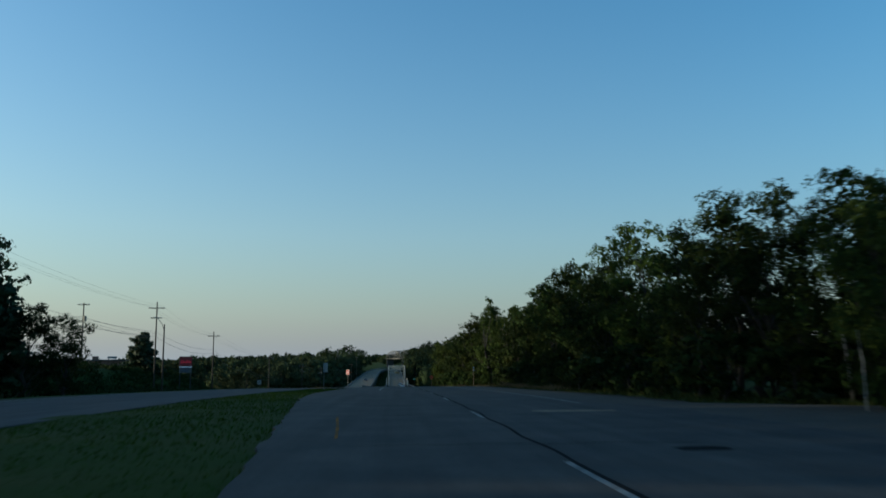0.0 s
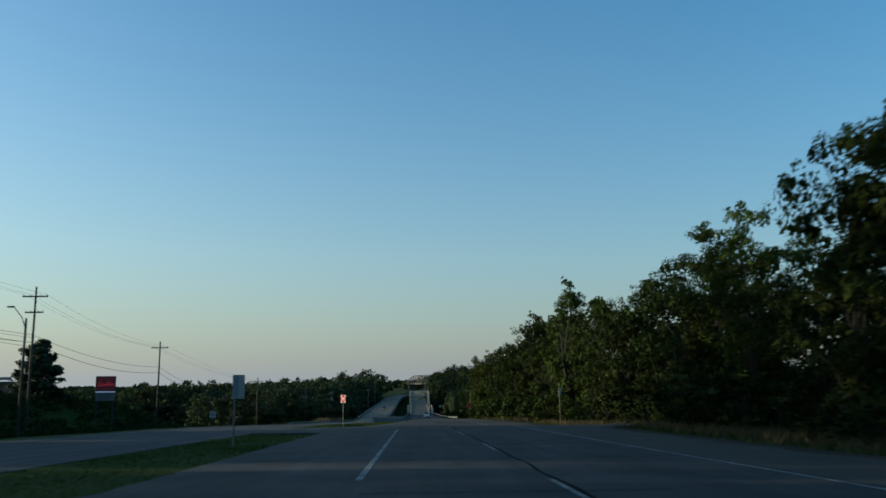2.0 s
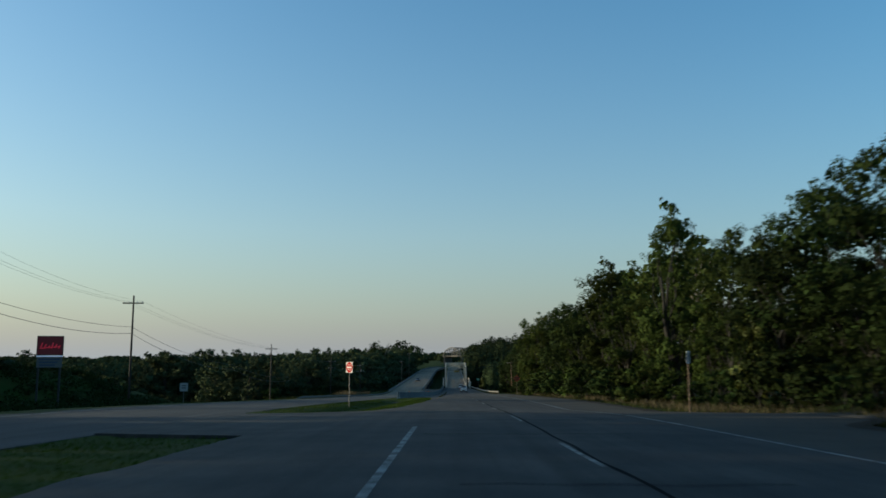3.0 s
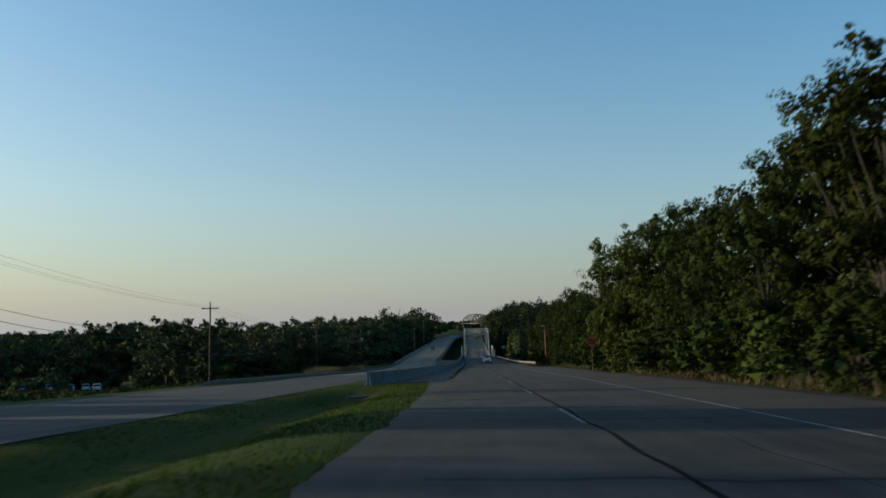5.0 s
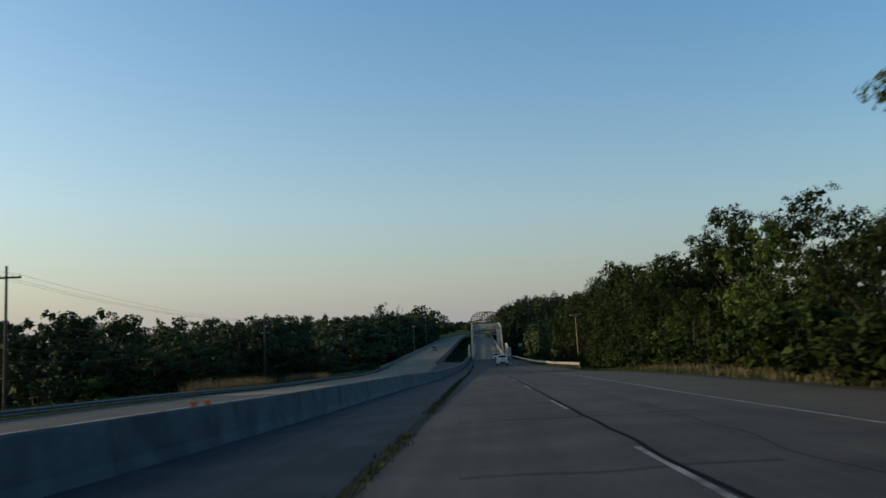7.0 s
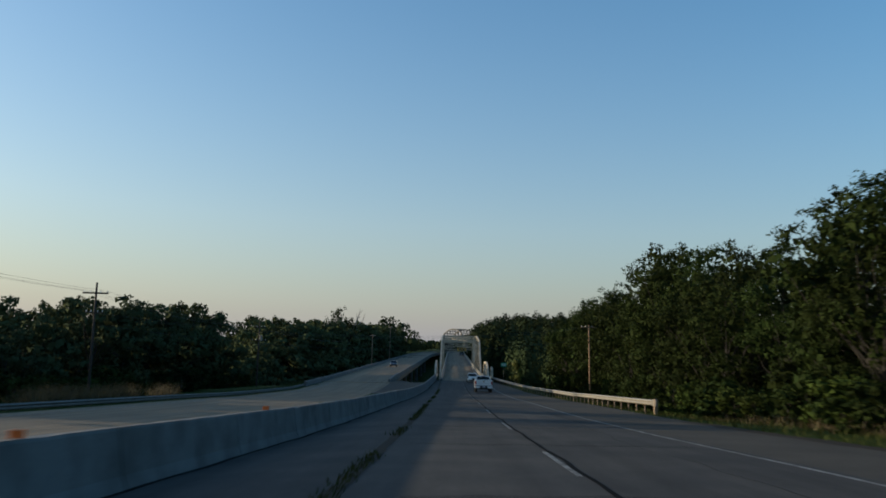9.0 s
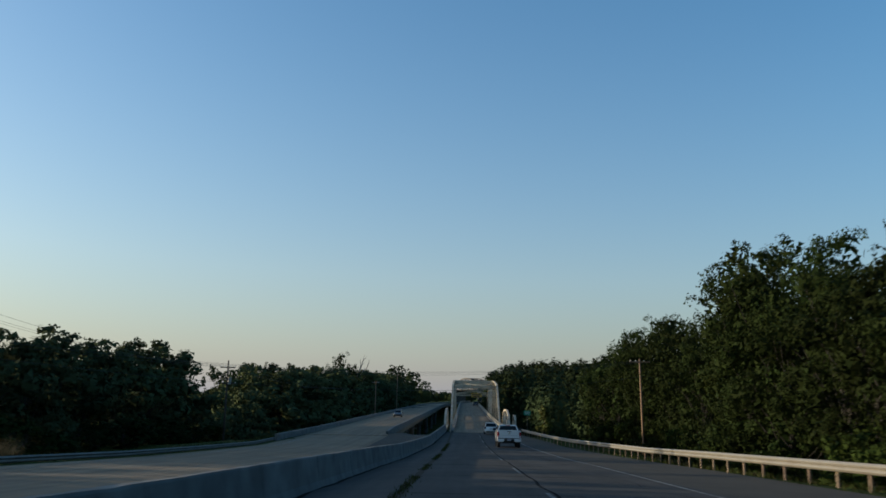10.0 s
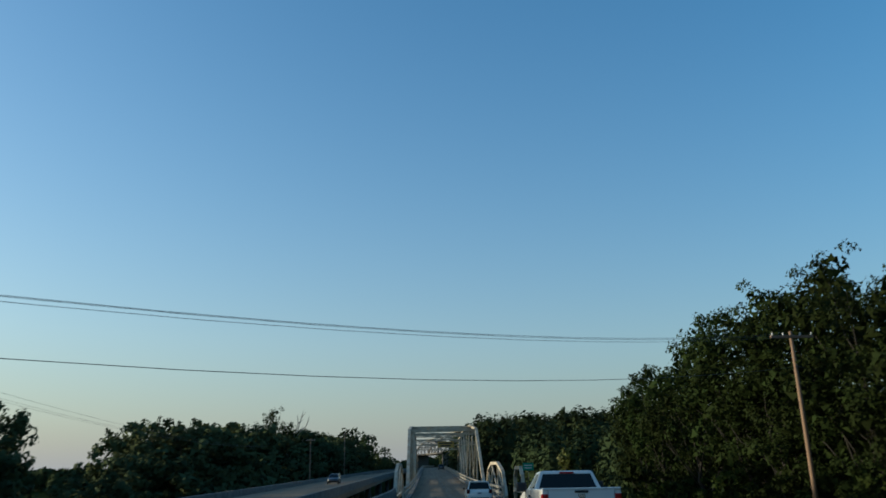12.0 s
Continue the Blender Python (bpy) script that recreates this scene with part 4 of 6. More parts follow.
def make_tree(name, label, seed, height, spread, leaves, size, mat, bark, low=0.18, group="", clumps=26, ragged=0.5, shape="round", category="tree", tuft=26, core_share=7):
    """A tree at the origin: trunk and limbs in one mesh, a crown of many leaf sprays gathered in clumps along the limbs."""
    rng = np.random.default_rng(seed)
    root = tagged(new(name), label, category, group)
    bm = bmesh.new()
    r0 = 0.018 * height + 0.05
    tip = np.array((rng.normal() * 0.05 * height, rng.normal() * 0.05 * height, height * 0.62))
    trunk = limb_path(rng, (0, 0, -0.6), tip, 0.02 * height, 6)
    tube(bm, trunk, [r0 * (1.15 - 0.95 * i / 6) for i in range(7)], 8)
    pts, rad = [], []
    for c in range(clumps):
        u = (c + rng.uniform(0, 1)) / clumps
        hz = height * (low + (0.98 - low) * u)
        if shape == "round":
            w = spread * (math.sin(math.pi * (0.12 + 0.83 * u)) ** 0.7)
        elif shape == "cone":
            w = spread * (1.02 - u) ** 0.8
        elif shape == "fan":
            w = spread * (0.5 + 0.6 * u) * (1.0 if u < 0.78 else 0.35 + 0.65 * (1 - u) / 0.22)
        else:
            w = spread * (0.85 - 0.3 * u) * (1.0 if u < 0.85 else 0.6)
        ang = rng.uniform(0, 2 * math.pi)
        rr = w * math.sqrt(rng.uniform(0.1, 1.0)) * rng.uniform(1 - ragged * 0.5, 1 + ragged * 0.22)
        p = np.array((math.cos(ang) * rr, math.sin(ang) * rr, hz + rng.normal() * 0.03 * height))
        pts.append(p)
        rad.append(spread * rng.uniform(0.22, 0.44) * (0.75 if u > 0.85 else 1.0))
        base_u = max(0.1, u * 0.8 - 0.06)
        base = np.array(trunk[0]) * (1 - base_u) + np.array(trunk[-1]) * base_u
        if c % 2 == 0:
            tube(bm, limb_path(rng, base, p, 0.03 * height * 0.5, 3), [r0 * 0.24, r0 * 0.18, r0 * 0.12, r0 * 0.05], 5, cap=False)
    part("trunk", bm, bark, root, smooth=True)
    cen, core, outs, core_out = [], [], [], []
    share = np.array(rad) ** 2
    share = (share / share.sum() * leaves).astype(int)
    for p, r, m in zip(pts, rad, share):
        # each bough carries tufts over its shell; the leaves sit on the tufts
        tufts = max(4, m // tuft)
        q = rng.normal(size=(tufts, 3))
        q[:, 2] = np.where(q[:, 2] < -0.5, -q[:, 2], q[:, 2])
        q /= np.linalg.norm(q, axis=1, keepdims=True)
        q *= r * np.array((1.15, 1.15, 0.8)) * rng.uniform(0.55, 1.05, (tufts, 1))
        tr_ = r * rng.uniform(0.20, 0.42, tufts)
        which = rng.integers(0, tufts, m)
        w = rng.normal(size=(m, 3))
        w[:, 2] += 0.35
        w /= np.linalg.norm(w, axis=1, keepdims=True)
        cen.append(p + q[which] + w * tr_[which, None] * rng.uniform(0.5, 1.1, (m, 1)) * np.array((1.1, 1.1, 0.85)))
        outs.append(w * 0.75 + q[which] / r * 0.45)
        w = rng.normal(size=(max(8, m // core_share), 3))
        w /= np.linalg.norm(w, axis=1, keepdims=True)
        core.append(p + w * r * np.array((1.0, 1.0, 0.7)) * rng.uniform(0.35, 0.72, (len(w), 1)))
        core_out.append(w)
    cen, core, outs = np.concatenate(cen), np.concatenate(core), np.concatenate(outs)
    cen[:, 2] = np.maximum(cen[:, 2], 0.05 * height)
    core[:, 2] = np.maximum(core[:, 2], 0.06 * height)
    OWN[name + str(seed)] = float(np.percentile(cen[:, 2], 99.5))
    root["seed_key"] = name + str(seed)
    crown = new("crown", leaf_mesh(name + "_crown", cen, size, mat, rng, outs, inner=core, inner_size=0.08 + size * 1.7, inner_out=np.concatenate(core_out)))
    crown.parent = root
    return root


KINDS = ((12, 4.2, 0.12, 0.6, "round"), (13, 3.8, 0.14, 0.8, "fan"), (11, 4.4, 0.10, 0.5, "round"), (14, 3.4, 0.12, 0.9, "column"), (12, 4.3, 0.11, 0.7, "fan"))
NEAR = [make_tree("broadleaf_tree", "dense dark green broadleaf tree at the edge of the roadside woods", 10 + i, h, s, 9600, 0.122, (LEAF, LEAF_PALE, LEAF_DEEP, LEAF, LEAF_DEEP)[i], BARK, lo, "roadside woods", 40, rg, sh, tuft=40)
        for i, (h, s, lo, rg, sh) in enumerate(KINDS)]
BEHIND = [make_tree("broadleaf_tree", "tall dark green broadleaf tree deeper in the roadside woods", 20 + i, h, s, 3800, 0.19, (LEAF_DEEP, LEAF, LEAF_PALE)[i], BARK, lo, "roadside woods", 34, rg, sh)
          for i, (h, s, lo, rg, sh) in enumerate(KINDS[:3])]
# serve the woods beyond the road and the unseen trees added for shade
FARS = [make_tree("broadleaf_tree", "rounded green broadleaf tree of the background woods and unseen shade rows", 40 + i, h, s, 3200, 0.275, (LEAF_FAR_DEEP, LEAF_FAR, LEAF_FAR_DEEP, LEAF_FAR)[i], BARK, lo, "background woods", 32, rg, sh, core_share=3)
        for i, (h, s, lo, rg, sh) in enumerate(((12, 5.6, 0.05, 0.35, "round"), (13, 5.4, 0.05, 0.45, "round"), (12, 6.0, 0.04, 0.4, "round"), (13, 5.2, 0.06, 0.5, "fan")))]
SHRUB = [make_tree("shrub", "leafy green shrub at the foot of the roadside woods", 70 + i, 3.0, 1.9, 1050, 0.14, (LEAF_DEEP, LEAF, LEAF_DEEP)[i], BARK, 0.04, "roadside shrubs", 16, 0.7, "round", "shrub") for i in range(3)]
GOLD = make_tree("shrub", "yellow-green sunlit young tree at the edge of the woods", 80, 5.0, 1.5, 2200, 0.22, LEAF_LIGHT, BARK, 0.15, "roadside shrubs", 18, 0.9, "column", "shrub")
CEDAR = make_tree("cedar_tree", "dark dense cone-shaped cedar tree on the bank", 90, 8.0, 2.6, 7000, 0.24, LEAF_DARK, BARK, 0.03, "cedar trees", 60, 0.3, "cone")
for proto in (*NEAR, *BEHIND, *FARS, *SHRUB, GOLD, CEDAR):
    proto.matrix_basis = pose(0, 0, 0)
USED = set()


def plant(proto, x, y, height, rz, wide=1.0, label="", sink=0.1):
    """Stands a copy of proto at x, y, scaled to height; the first one is the proto itself."""
    if 333 < y < 349 and 15 < x < 24 and height > 3.5:
        x = 24.0 + (x - 15) * 0.3
    k = height / OWN[proto["seed_key"]]
    m = pose(x, y, land(x, y) - sink, 0, 0, rz)
    if proto.name in USED:
        ob = copy_thing(proto, m)
    else:
        USED.add(proto.name)
        proto.matrix_basis = m
        ob = proto
    ob.scale = (k * wide, k * wide, k)
    if label:
        tagged(ob, label)
    return ob


tr = random.Random(5)
# height of the tree tops on the right, by distance along the road
front_top = table((-30, 7.5), (35, 8.0), (42, 8.5), (62, 9.0), (80, 8.0), (100, 9.0), (112, 7.0), (128, 6.0), (138, 8.5), (150, 9), (161, 9.5), (165, 5.5), (169, 7), (180, 5.5), (189, 6.5), (197, 5.5), (205, 4),
                  (212, 1.0), (235, 0.3), (255, 0.5), (262, 3), (270, 2), (290, 3), (300, 4), (322, 4.5), (335, 4.0), (350, 3.2), (364, 2.4), (378, 2.0), (384, -5.0), (410, -5.0))
back_top = table((-30, 9.5), (60, 11.0), (98, 12.0), (112, 9.5), (135, 9.5), (150, 13.0), (190, 12.0), (210, 7.0), (235, 6.5), (265, 7.5), (290, 7.0), (310, 6.5), (330, 5.5), (350, 3.5), (376, 2.0), (384, -3.0), (410, -1.0))
front_x = table((-30, 15.0), (40, 15.0), (100, 17.0), (140, 16.5), (165, 15.0), (190, 13.5), (205, 14.0), (225, 17), (250, 18), (300, 21.5), (325, 22.5), (350, 23.5), (376, 20), (410, 22))
y = 8.0
while y < 384:
    i = tr.randrange(len(NEAR)) if y < 262 else tr.choice((2, 4))
    x = front_x(y) + tr.uniform(-0.8, 2.2) + (5.0 if 112 < y < 129 else 0.0)
    plant(NEAR[i], x, y, front_top(y) - 2.2 - land(x, y) + tr.uniform(-1.5, 1.0), tr.uniform(0, 360), tr.uniform(0.85, 1.1))
    y += tr.uniform(5.8, 8.4)
y = 14.0
while y < 384:
    i = tr.randrange(len(BEHIND)) if y < 262 else 0
    x = front_x(y) + 8.0 + tr.uniform(-2, 2)
    top = back_top(y) - 1.8 + tr.uniform(-1.8, 1.0)
    plant(BEHIND[i], x, y, max(6.0, top - land(x, y)), tr.uniform(0, 360), tr.uniform(0.95, 1.2))
    y += tr.uniform(0.75, 1.2) * 8.5
# shrubs along the foot of the woods
y = -20.0
while y < 374:
    x = front_x(y) - (0.4 if y < 135 else 2.2) + tr.uniform(-0.8, 0.8) - (0.0 if y < 250 else 0.5)
    if not 12 < y < 29:
        plant(SHRUB[tr.randrange(3)], x, y, tr.uniform(1.6, 3.4), tr.uniform(0, 360), tr.uniform(0.9, 1.4))
    y += tr.uniform(3.0, 4.6)
plant(GOLD, 18.3, 125.6, 5.6, 0)
plant(GOLD, 11.2, 367.5, 4.6, 120, label="pale green sunlit young tree behind the guard rail")
plant(SHRUB[0], 12.4, 178, 3.0, 30, 1.9, label="broad yellow-green bush on the verge")
y = 58.0
while y < 150:
    x = front_x(y) - 1.9 + tr.uniform(-0.5, 0.7)
    if not 103 < y < 127:
        plant(SHRUB[tr.randrange(3)], x, y, tr.uniform(0.9, 1.8), tr.uniform(0, 360), tr.uniform(1.2, 1.7), label="low leafy brush on the verge before the woods")
    y += tr.uniform(3.2, 5.6)
for x, y, h in ((21.0, 11, 8.0), (20.5, 17, 8.5), (21.2, 23.5, 8.2), (20.3, 30, 8.6)):
    plant(SHRUB[tr.randrange(3)], x - 1.5, y + 2, 3.4, tr.uniform(0, 360), 1.5)
    plant(NEAR[tr.choice((0, 2, 4))], x, y, h, tr.uniform(0, 360), 1.0)
y = 9.0
while y < 44:
    plant(SHRUB[tr.randrange(3)], 23.5 + tr.uniform(-1.5, 1.5), y, tr.uniform(4.6, 6.0), tr.uniform(0, 360), tr.uniform(0.9, 1.1), label="tall leafy undergrowth inside the roadside woods")
    y += tr.uniform(2.6, 3.6)
# single tall trees that stand out of the woods: x, y, top, kind, breadth
TALL = [(17, 53, 10.6, 1, 0.9), (17, 35.7, 9.5, 4, 1.0), (17.5, 28, 8.5, 0, 1.0), (18, 82.5, 11.2, 4, 0.75), (17.5, 57.5, 11.0, 0, 0.8), (19, 94.9, 10.7, 1, 0.9), (17.5, 79, 11.0, 3, 0.9), (19, 99.6, 10.6, 1, 1.0),
        (22, 122, 10.0, 2, 0.9), (22, 114, 10.9, 4, 0.9), (25, 131, 11.6, 2, 0.9), (25, 124, 12.5, 4, 0.9), (13.9, 187, 6.8, 1, 1.0), (15.5, 170, 7.3, 2, 0.9), (15.8, 160, 10.2, 3, 1.05), (11.6, 190.5, 5.4, 1, 0.9), (11.3, 194.5, 6.0, 1, 0.8),
        (14.8, 191, 7.9, 0, 1.0), (15.2, 181, 7.0, 4, 1.0), (26, 307, 6.2, 2, 0.9), (25, 257, 8.0, 4, 0.9), (25, 236, 6.0, 2, 1.0), (24.5, 313, 6.9, 1, 0.9), (24, 293, 4.6, 0, 0.9), (21.5, 270, 4.3, 4, 1.0),
        (25, 325, 7.5, 3, 1.0), (24, 318.5, 7.6, 1, 0.9), (24.5, 345, 4.3, 0, 0.9), (25, 353, 3.7, 4, 0.9), (25, 336, 3.6, 2, 0.9), (24, 366, 4.8, 0, 0.9), (24.5, 380, 4.0, 2, 0.9), (26.5, 392, 3.4, 4, 0.9), (16.4, 136.6, 11.7, 3, 0.9), (17.5, 65.5, 9.3, 2, 0.9), (18.5, 73, 10.4, 0, 0.9), (17.3, 45.5, 9.3, 2, 0.9), (17.3, 40.2, 9.0, 4, 0.8), (19, 31.5, 9.1, 2, 0.9), (20.5, 265.5, 4.3, 0, 1.0), (26, 360, 5.9, 2, 1.0), (26, 352, 5.1, 0, 0.9), (18.5, 130.5, 9.0, 0, 0.8), (19, 124, 7.8, 2, 0.9), (19.6, 172.4, 10.9, 1, 0.85)]
for x, y, top, kind, wide in TALL:
    kind = kind if y < 262 else (2, 4, 2, 3, 4)[kind]
    plant(NEAR[kind], x, y, top - land(x, y), tr.uniform(0, 360), wide)

# ---- woods on the left ----
left_top = table((60, 3.0), (200, 0.5), (257, 0.5), (277, 0.5), (286, -1), (300, -3.5), (312, -3), (323, 0.3), (345, 1.2), (357, 2.0), (371, 1.6), (380, 0.2), (388, -5), (396, -7.5), (430, -7), (442, -2.0), (455, 2.0), (478, 4.2), (500, 3.4), (530, 4.2), (577, 5.0), (640, 6.5), (700, 9), (1000, 16))
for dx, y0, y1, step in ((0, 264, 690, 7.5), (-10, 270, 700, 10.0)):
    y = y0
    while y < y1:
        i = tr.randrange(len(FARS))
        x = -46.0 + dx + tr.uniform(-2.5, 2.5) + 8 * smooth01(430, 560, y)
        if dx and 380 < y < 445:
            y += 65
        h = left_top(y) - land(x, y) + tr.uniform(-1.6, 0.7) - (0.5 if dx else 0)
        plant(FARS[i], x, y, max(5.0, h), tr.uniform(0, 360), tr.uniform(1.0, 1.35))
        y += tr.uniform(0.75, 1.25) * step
x = -52.0
while x > -150:
    i = tr.randrange(len(FARS))
    y = 306 + tr.uniform(-5, 6) - 0.1 * (x + 52)
    plant(FARS[i], x, y, 0.2 + 2.0 * math.sin(x / 7.0) + 0.8 * math.sin(x / 2.9) - land(x, y) + tr.uniform(-0.8, 0.5), tr.uniform(0, 360), tr.uniform(0.9, 1.2))
    x -= tr.uniform(3.8, 6.0)
for x0, y0, x1, y1, z0, z1, n in ((-68, 423, -112, 398, 3.6, 3.2, 8), (-82, 522, -50, 602, 5.6, 6.0, 9), (-112, 398, -190, 372, 2.6, 2.0, 9)):
    for k in range(n):
        x, y = x0 + (x1 - x0) * k / (n - 1) + tr.uniform(-1, 1), y0 + (y1 - y0) * k / (n - 1) + tr.uniform(-3, 3)
        i = tr.randrange(len(FARS))
        plant(FARS[i], x, y, z0 + (z1 - z0) * k / (n - 1) + tr.uniform(-1.6, 0.8) - land(x, y), tr.uniform(0, 360), tr.uniform(0.75, 0.95))
y = 262.0
while y < 400:
    x = -40.5 + tr.uniform(-1.2, 1.2)
    plant(SHRUB[tr.randrange(3)], x, y, tr.uniform(2.6, 4.4), tr.uniform(0, 360), tr.uniform(1.3, 1.8), label="dark leafy undergrowth at the foot of the woods")
    y += tr.uniform(3.6, 5.2)
y = 126.0
while y < 205:
    x = -66 + tr.uniform(-6, 6)
    plant(SHRUB[tr.randrange(3)], x, y, tr.uniform(1.0, 1.8), tr.uniform(0, 360), 1.8, label="low dark shrub behind the grass bank")
    y += tr.uniform(5, 8)
# tall row out of view, added to shade the road and right-hand woods
y = -45.0
while y < 116:
    i = tr.randrange(len(FARS))
    x = -63.0 + tr.uniform(-2, 2)
    plant(FARS[i], x, y, 20.5 - land(x, y) + tr.uniform(-1.5, 1.5), tr.uniform(0, 360), tr.uniform(0.9, 1.15))
    y += tr.uniform(0.8, 1.2) * 8.0
# three unseen narrow trees, added to throw bands of shade towards the road
for y, top in ((131, 8.0), (147, 8.6), (171, 8.2)):
    plant(FARS[tr.randrange(len(FARS))], -78 + tr.uniform(-2, 2), y, top - land(-78, y), tr.uniform(0, 360), 0.5)
plant(CEDAR, -45.8, 151.7, 7.4, 0, 1.5)
plant(CEDAR, -40.3, 82.0, 10.8 - land(-40.3, 82), 70, 1.3, label="large dark conifer beside the opposite carriageway")
plant(NEAR[2], -36.0, 82.5, 7.2 - land(-36, 82.5), 140, 1.25, label="broad dark tree with spreading boughs beside the opposite carriageway")
plant(NEAR[4], -33.4, 84.5, 6.3 - land(-33.4, 84.5), 60, 0.9, label="dark bushy tree beside the opposite carriageway")


def bare_tree(x, y, height, seed, label, k=1.0):
    rng = np.random.default_rng(seed)
    root = tagged(new("bare_tree"), label, "tree")
    bm = bmesh.new()
    tube(bm, limb_path(rng, (0, 0, -0.5), (0.4, 0, height * 0.72), 0.2, 5), [r * k for r in (0.32, 0.28, 0.24, 0.2, 0.16, 0.12)], 7)
    part("trunk", bm, DEAD_BARK, root, smooth=True)
    for _ in range(9):
        u = rng.uniform(0.35, 0.72)
        a = np.array((0.4 * u, 0, height * u))
        ang = rng.uniform(0, 6.28)
        b = a + np.array((math.cos(ang) * height * 0.16, math.sin(ang) * height * 0.16, height * rng.uniform(0.2, 0.4)))
        bm = bmesh.new()
        path = limb_path(rng, a, b, 0.3, 4)
        tube(bm, path, [r * k for r in (0.11, 0.09, 0.07, 0.05, 0.02)], 5)
        for j in (2, 3):
            c = np.array(path[j]) + rng.normal(size=3) * 0.8 + np.array((0, 0, 1.2))
            tube(bm, [path[j], tuple(c)], [0.05 * k, 0.015 * k], 4)
        part("limb", bm, DEAD_BARK, root)
    root.matrix_basis = pose(x, y, land(x, y))


bare_tree(-37.8, 531, 8.6 - land(-37.8, 531), 3, "bare grey dead tree standing above the woods", 2.4)
plant(NEAR[2], -41.5, 529, 10.0 - land(-41.5, 529), 40, 0.62, label="tall slender tree beside the dead tree")
bare_tree(18.5, 139, 9.6 - land(18.5, 136), 8, "thin bare dead tree among the roadside woods", 0.55)


# ---- far woods on the hills: uncountable clumps ----
def far_woods(name, label, spots, seed, size, per, mat):
    rng = np.random.default_rng(seed)
    cen, outs = [], []
    for x, y, h, w in spots:
        q = rng.normal(size=(per, 3))
        q /= np.linalg.norm(q, axis=1, keepdims=True)
        outs.append(q.copy())
        lump = rng.normal(size=(9, 3))
        lump /= np.linalg.norm(lump, axis=1, keepdims=True)
        q *= 0.82 + 0.24 * np.clip(((q @ lump.T).max(1, keepdims=True) - 0.6) / 0.4, 0, 1)
        q *= rng.uniform(0.75, 1.0, (per, 1)) * np.array((w, w, h * 0.55))
        q[:, 2] = np.maximum(q[:, 2], -h * 0.45)
        cen.append(q + np.array((x, y, land(x, y) + h * 0.45)))
    me = leaf_mesh(name, np.concatenate(cen), size, mat, rng, np.concatenate(outs))
    tagged(new(name, me), label, "woods", kind="stuff")


sp = random.Random(9)
hill = []
crest = table((5, 4.5), (9.3, 6.5), (15, 9.3), (24, 10.6), (35, 11.6), (55, 11.2), (110, 12.5))
for _ in range(340):
    hx, hy = 7 + 95 * sp.random() ** 1.5, sp.uniform(475, 720)
    k = (hy - 270) / 290
    if hx < bend(hy) + 9.5:
        continue
    h = -6.5 + (crest(hx / k) + 6.5) * k - land(hx, hy) + sp.uniform(-3.5, 0.3)
    if h > 3.5:
        hill.append((hx, hy, h, sp.uniform(2.6, 4.6)))
far_woods("hill_woods", "dark green wooded hill beyond the river", hill, 4, 0.78, 400, FAR_LEAF)
slope = []
for _ in range(60):
    hx, hy = sp.uniform(16, 70), sp.uniform(388, 470)
    slope.append((hx, hy, max(5.0, 0.5 + 0.06 * (hx - 16) - land(hx, hy) + sp.uniform(-3, 0.5)), sp.uniform(3, 4.5)))
far_woods("slope_woods", "dark green woods on the slope beside the bridge", slope, 14, 0.52, 1100, FAR_LEAF)
plain = []
for _ in range(210):
    hx, hy = sp.uniform(-420, -26), sp.uniform(690, 1000)
    top = -3.0 + 18.0 * math.exp(-((hx + 40) / 70) ** 2)
    plain.append((hx, hy, max(5.0, top - land(hx, hy) + sp.uniform(-2, 1)), sp.uniform(5, 8)))
far_woods("plain_woods", "distant dark woods on the river plain", plain, 6, 1.6, 260, FAR_LEAF)
far_woods("horizon_woods", "hazy line of woods along the horizon", [(hx, sp.uniform(1000, 2100), sp.uniform(3, 8) + 8 * smooth01(-420, -220, hx), sp.uniform(14, 26)) for hx in np.linspace(-1500, 700, 330).tolist()], 7, 5.0, 120, FAR_LEAF)
far_woods("bank_scrub", "low dark scrub behind the grass bank", [(sp.uniform(-260, -80), sp.uniform(60, 330), sp.uniform(2.5, 5), sp.uniform(4, 7)) for _ in range(190)], 8, 1.0, 190, FAR_LEAF)

far_woods("bank_brush", "low dark brush covering the roadside bank", [(sp.uniform(-48, -35), sp.uniform(88, 182), sp.uniform(0.5, 1.3), sp.uniform(0.9, 2.0)) for _ in range(420)], 18, 0.20, 90, LEAF_DEEP)

far_woods("field_scrub", "rough low scrub on the open ground beyond the guard rail", [(sp.uniform(-75, -25), sp.uniform(188, 258), sp.uniform(0.25, 0.6), sp.uniform(0.9, 2.2)) for _ in range(380)], 19, 0.14, 70, LEAF_DEEP)


# ---- grass and weeds ----
def blades(name, label, spots, seed, height, width, mat):
    rng = np.random.default_rng(seed)
    p = np.array(spots)
    n = len(p)
    ang = rng.uniform(0, 2 * math.pi, n)
    h = height * rng.uniform(0.5, 1.4, n)
    w = width * rng.uniform(0.7, 1.3, n)
    dx, dy = np.cos(ang) * w, np.sin(ang) * w
    lx, ly = rng.normal(size=n) * h * 0.35, rng.normal(size=n) * h * 0.35
    a = p + np.stack([-dx, -dy, 0 * h - 0.02], 1)
    b = p + np.stack([dx, dy, 0 * h - 0.02], 1)
    c = p + np.stack([lx, ly, h], 1)
    v = np.stack([a, b, c], 1).reshape(-1, 3)
    me = bpy.data.meshes.new(name)
    me.from_pydata(v.tolist(), [], [(3 * i, 3 * i + 1, 3 * i + 2) for i in range(n)])
    me.materials.append(mat)
    tagged(new(name, me), label, "grass", kind="stuff")


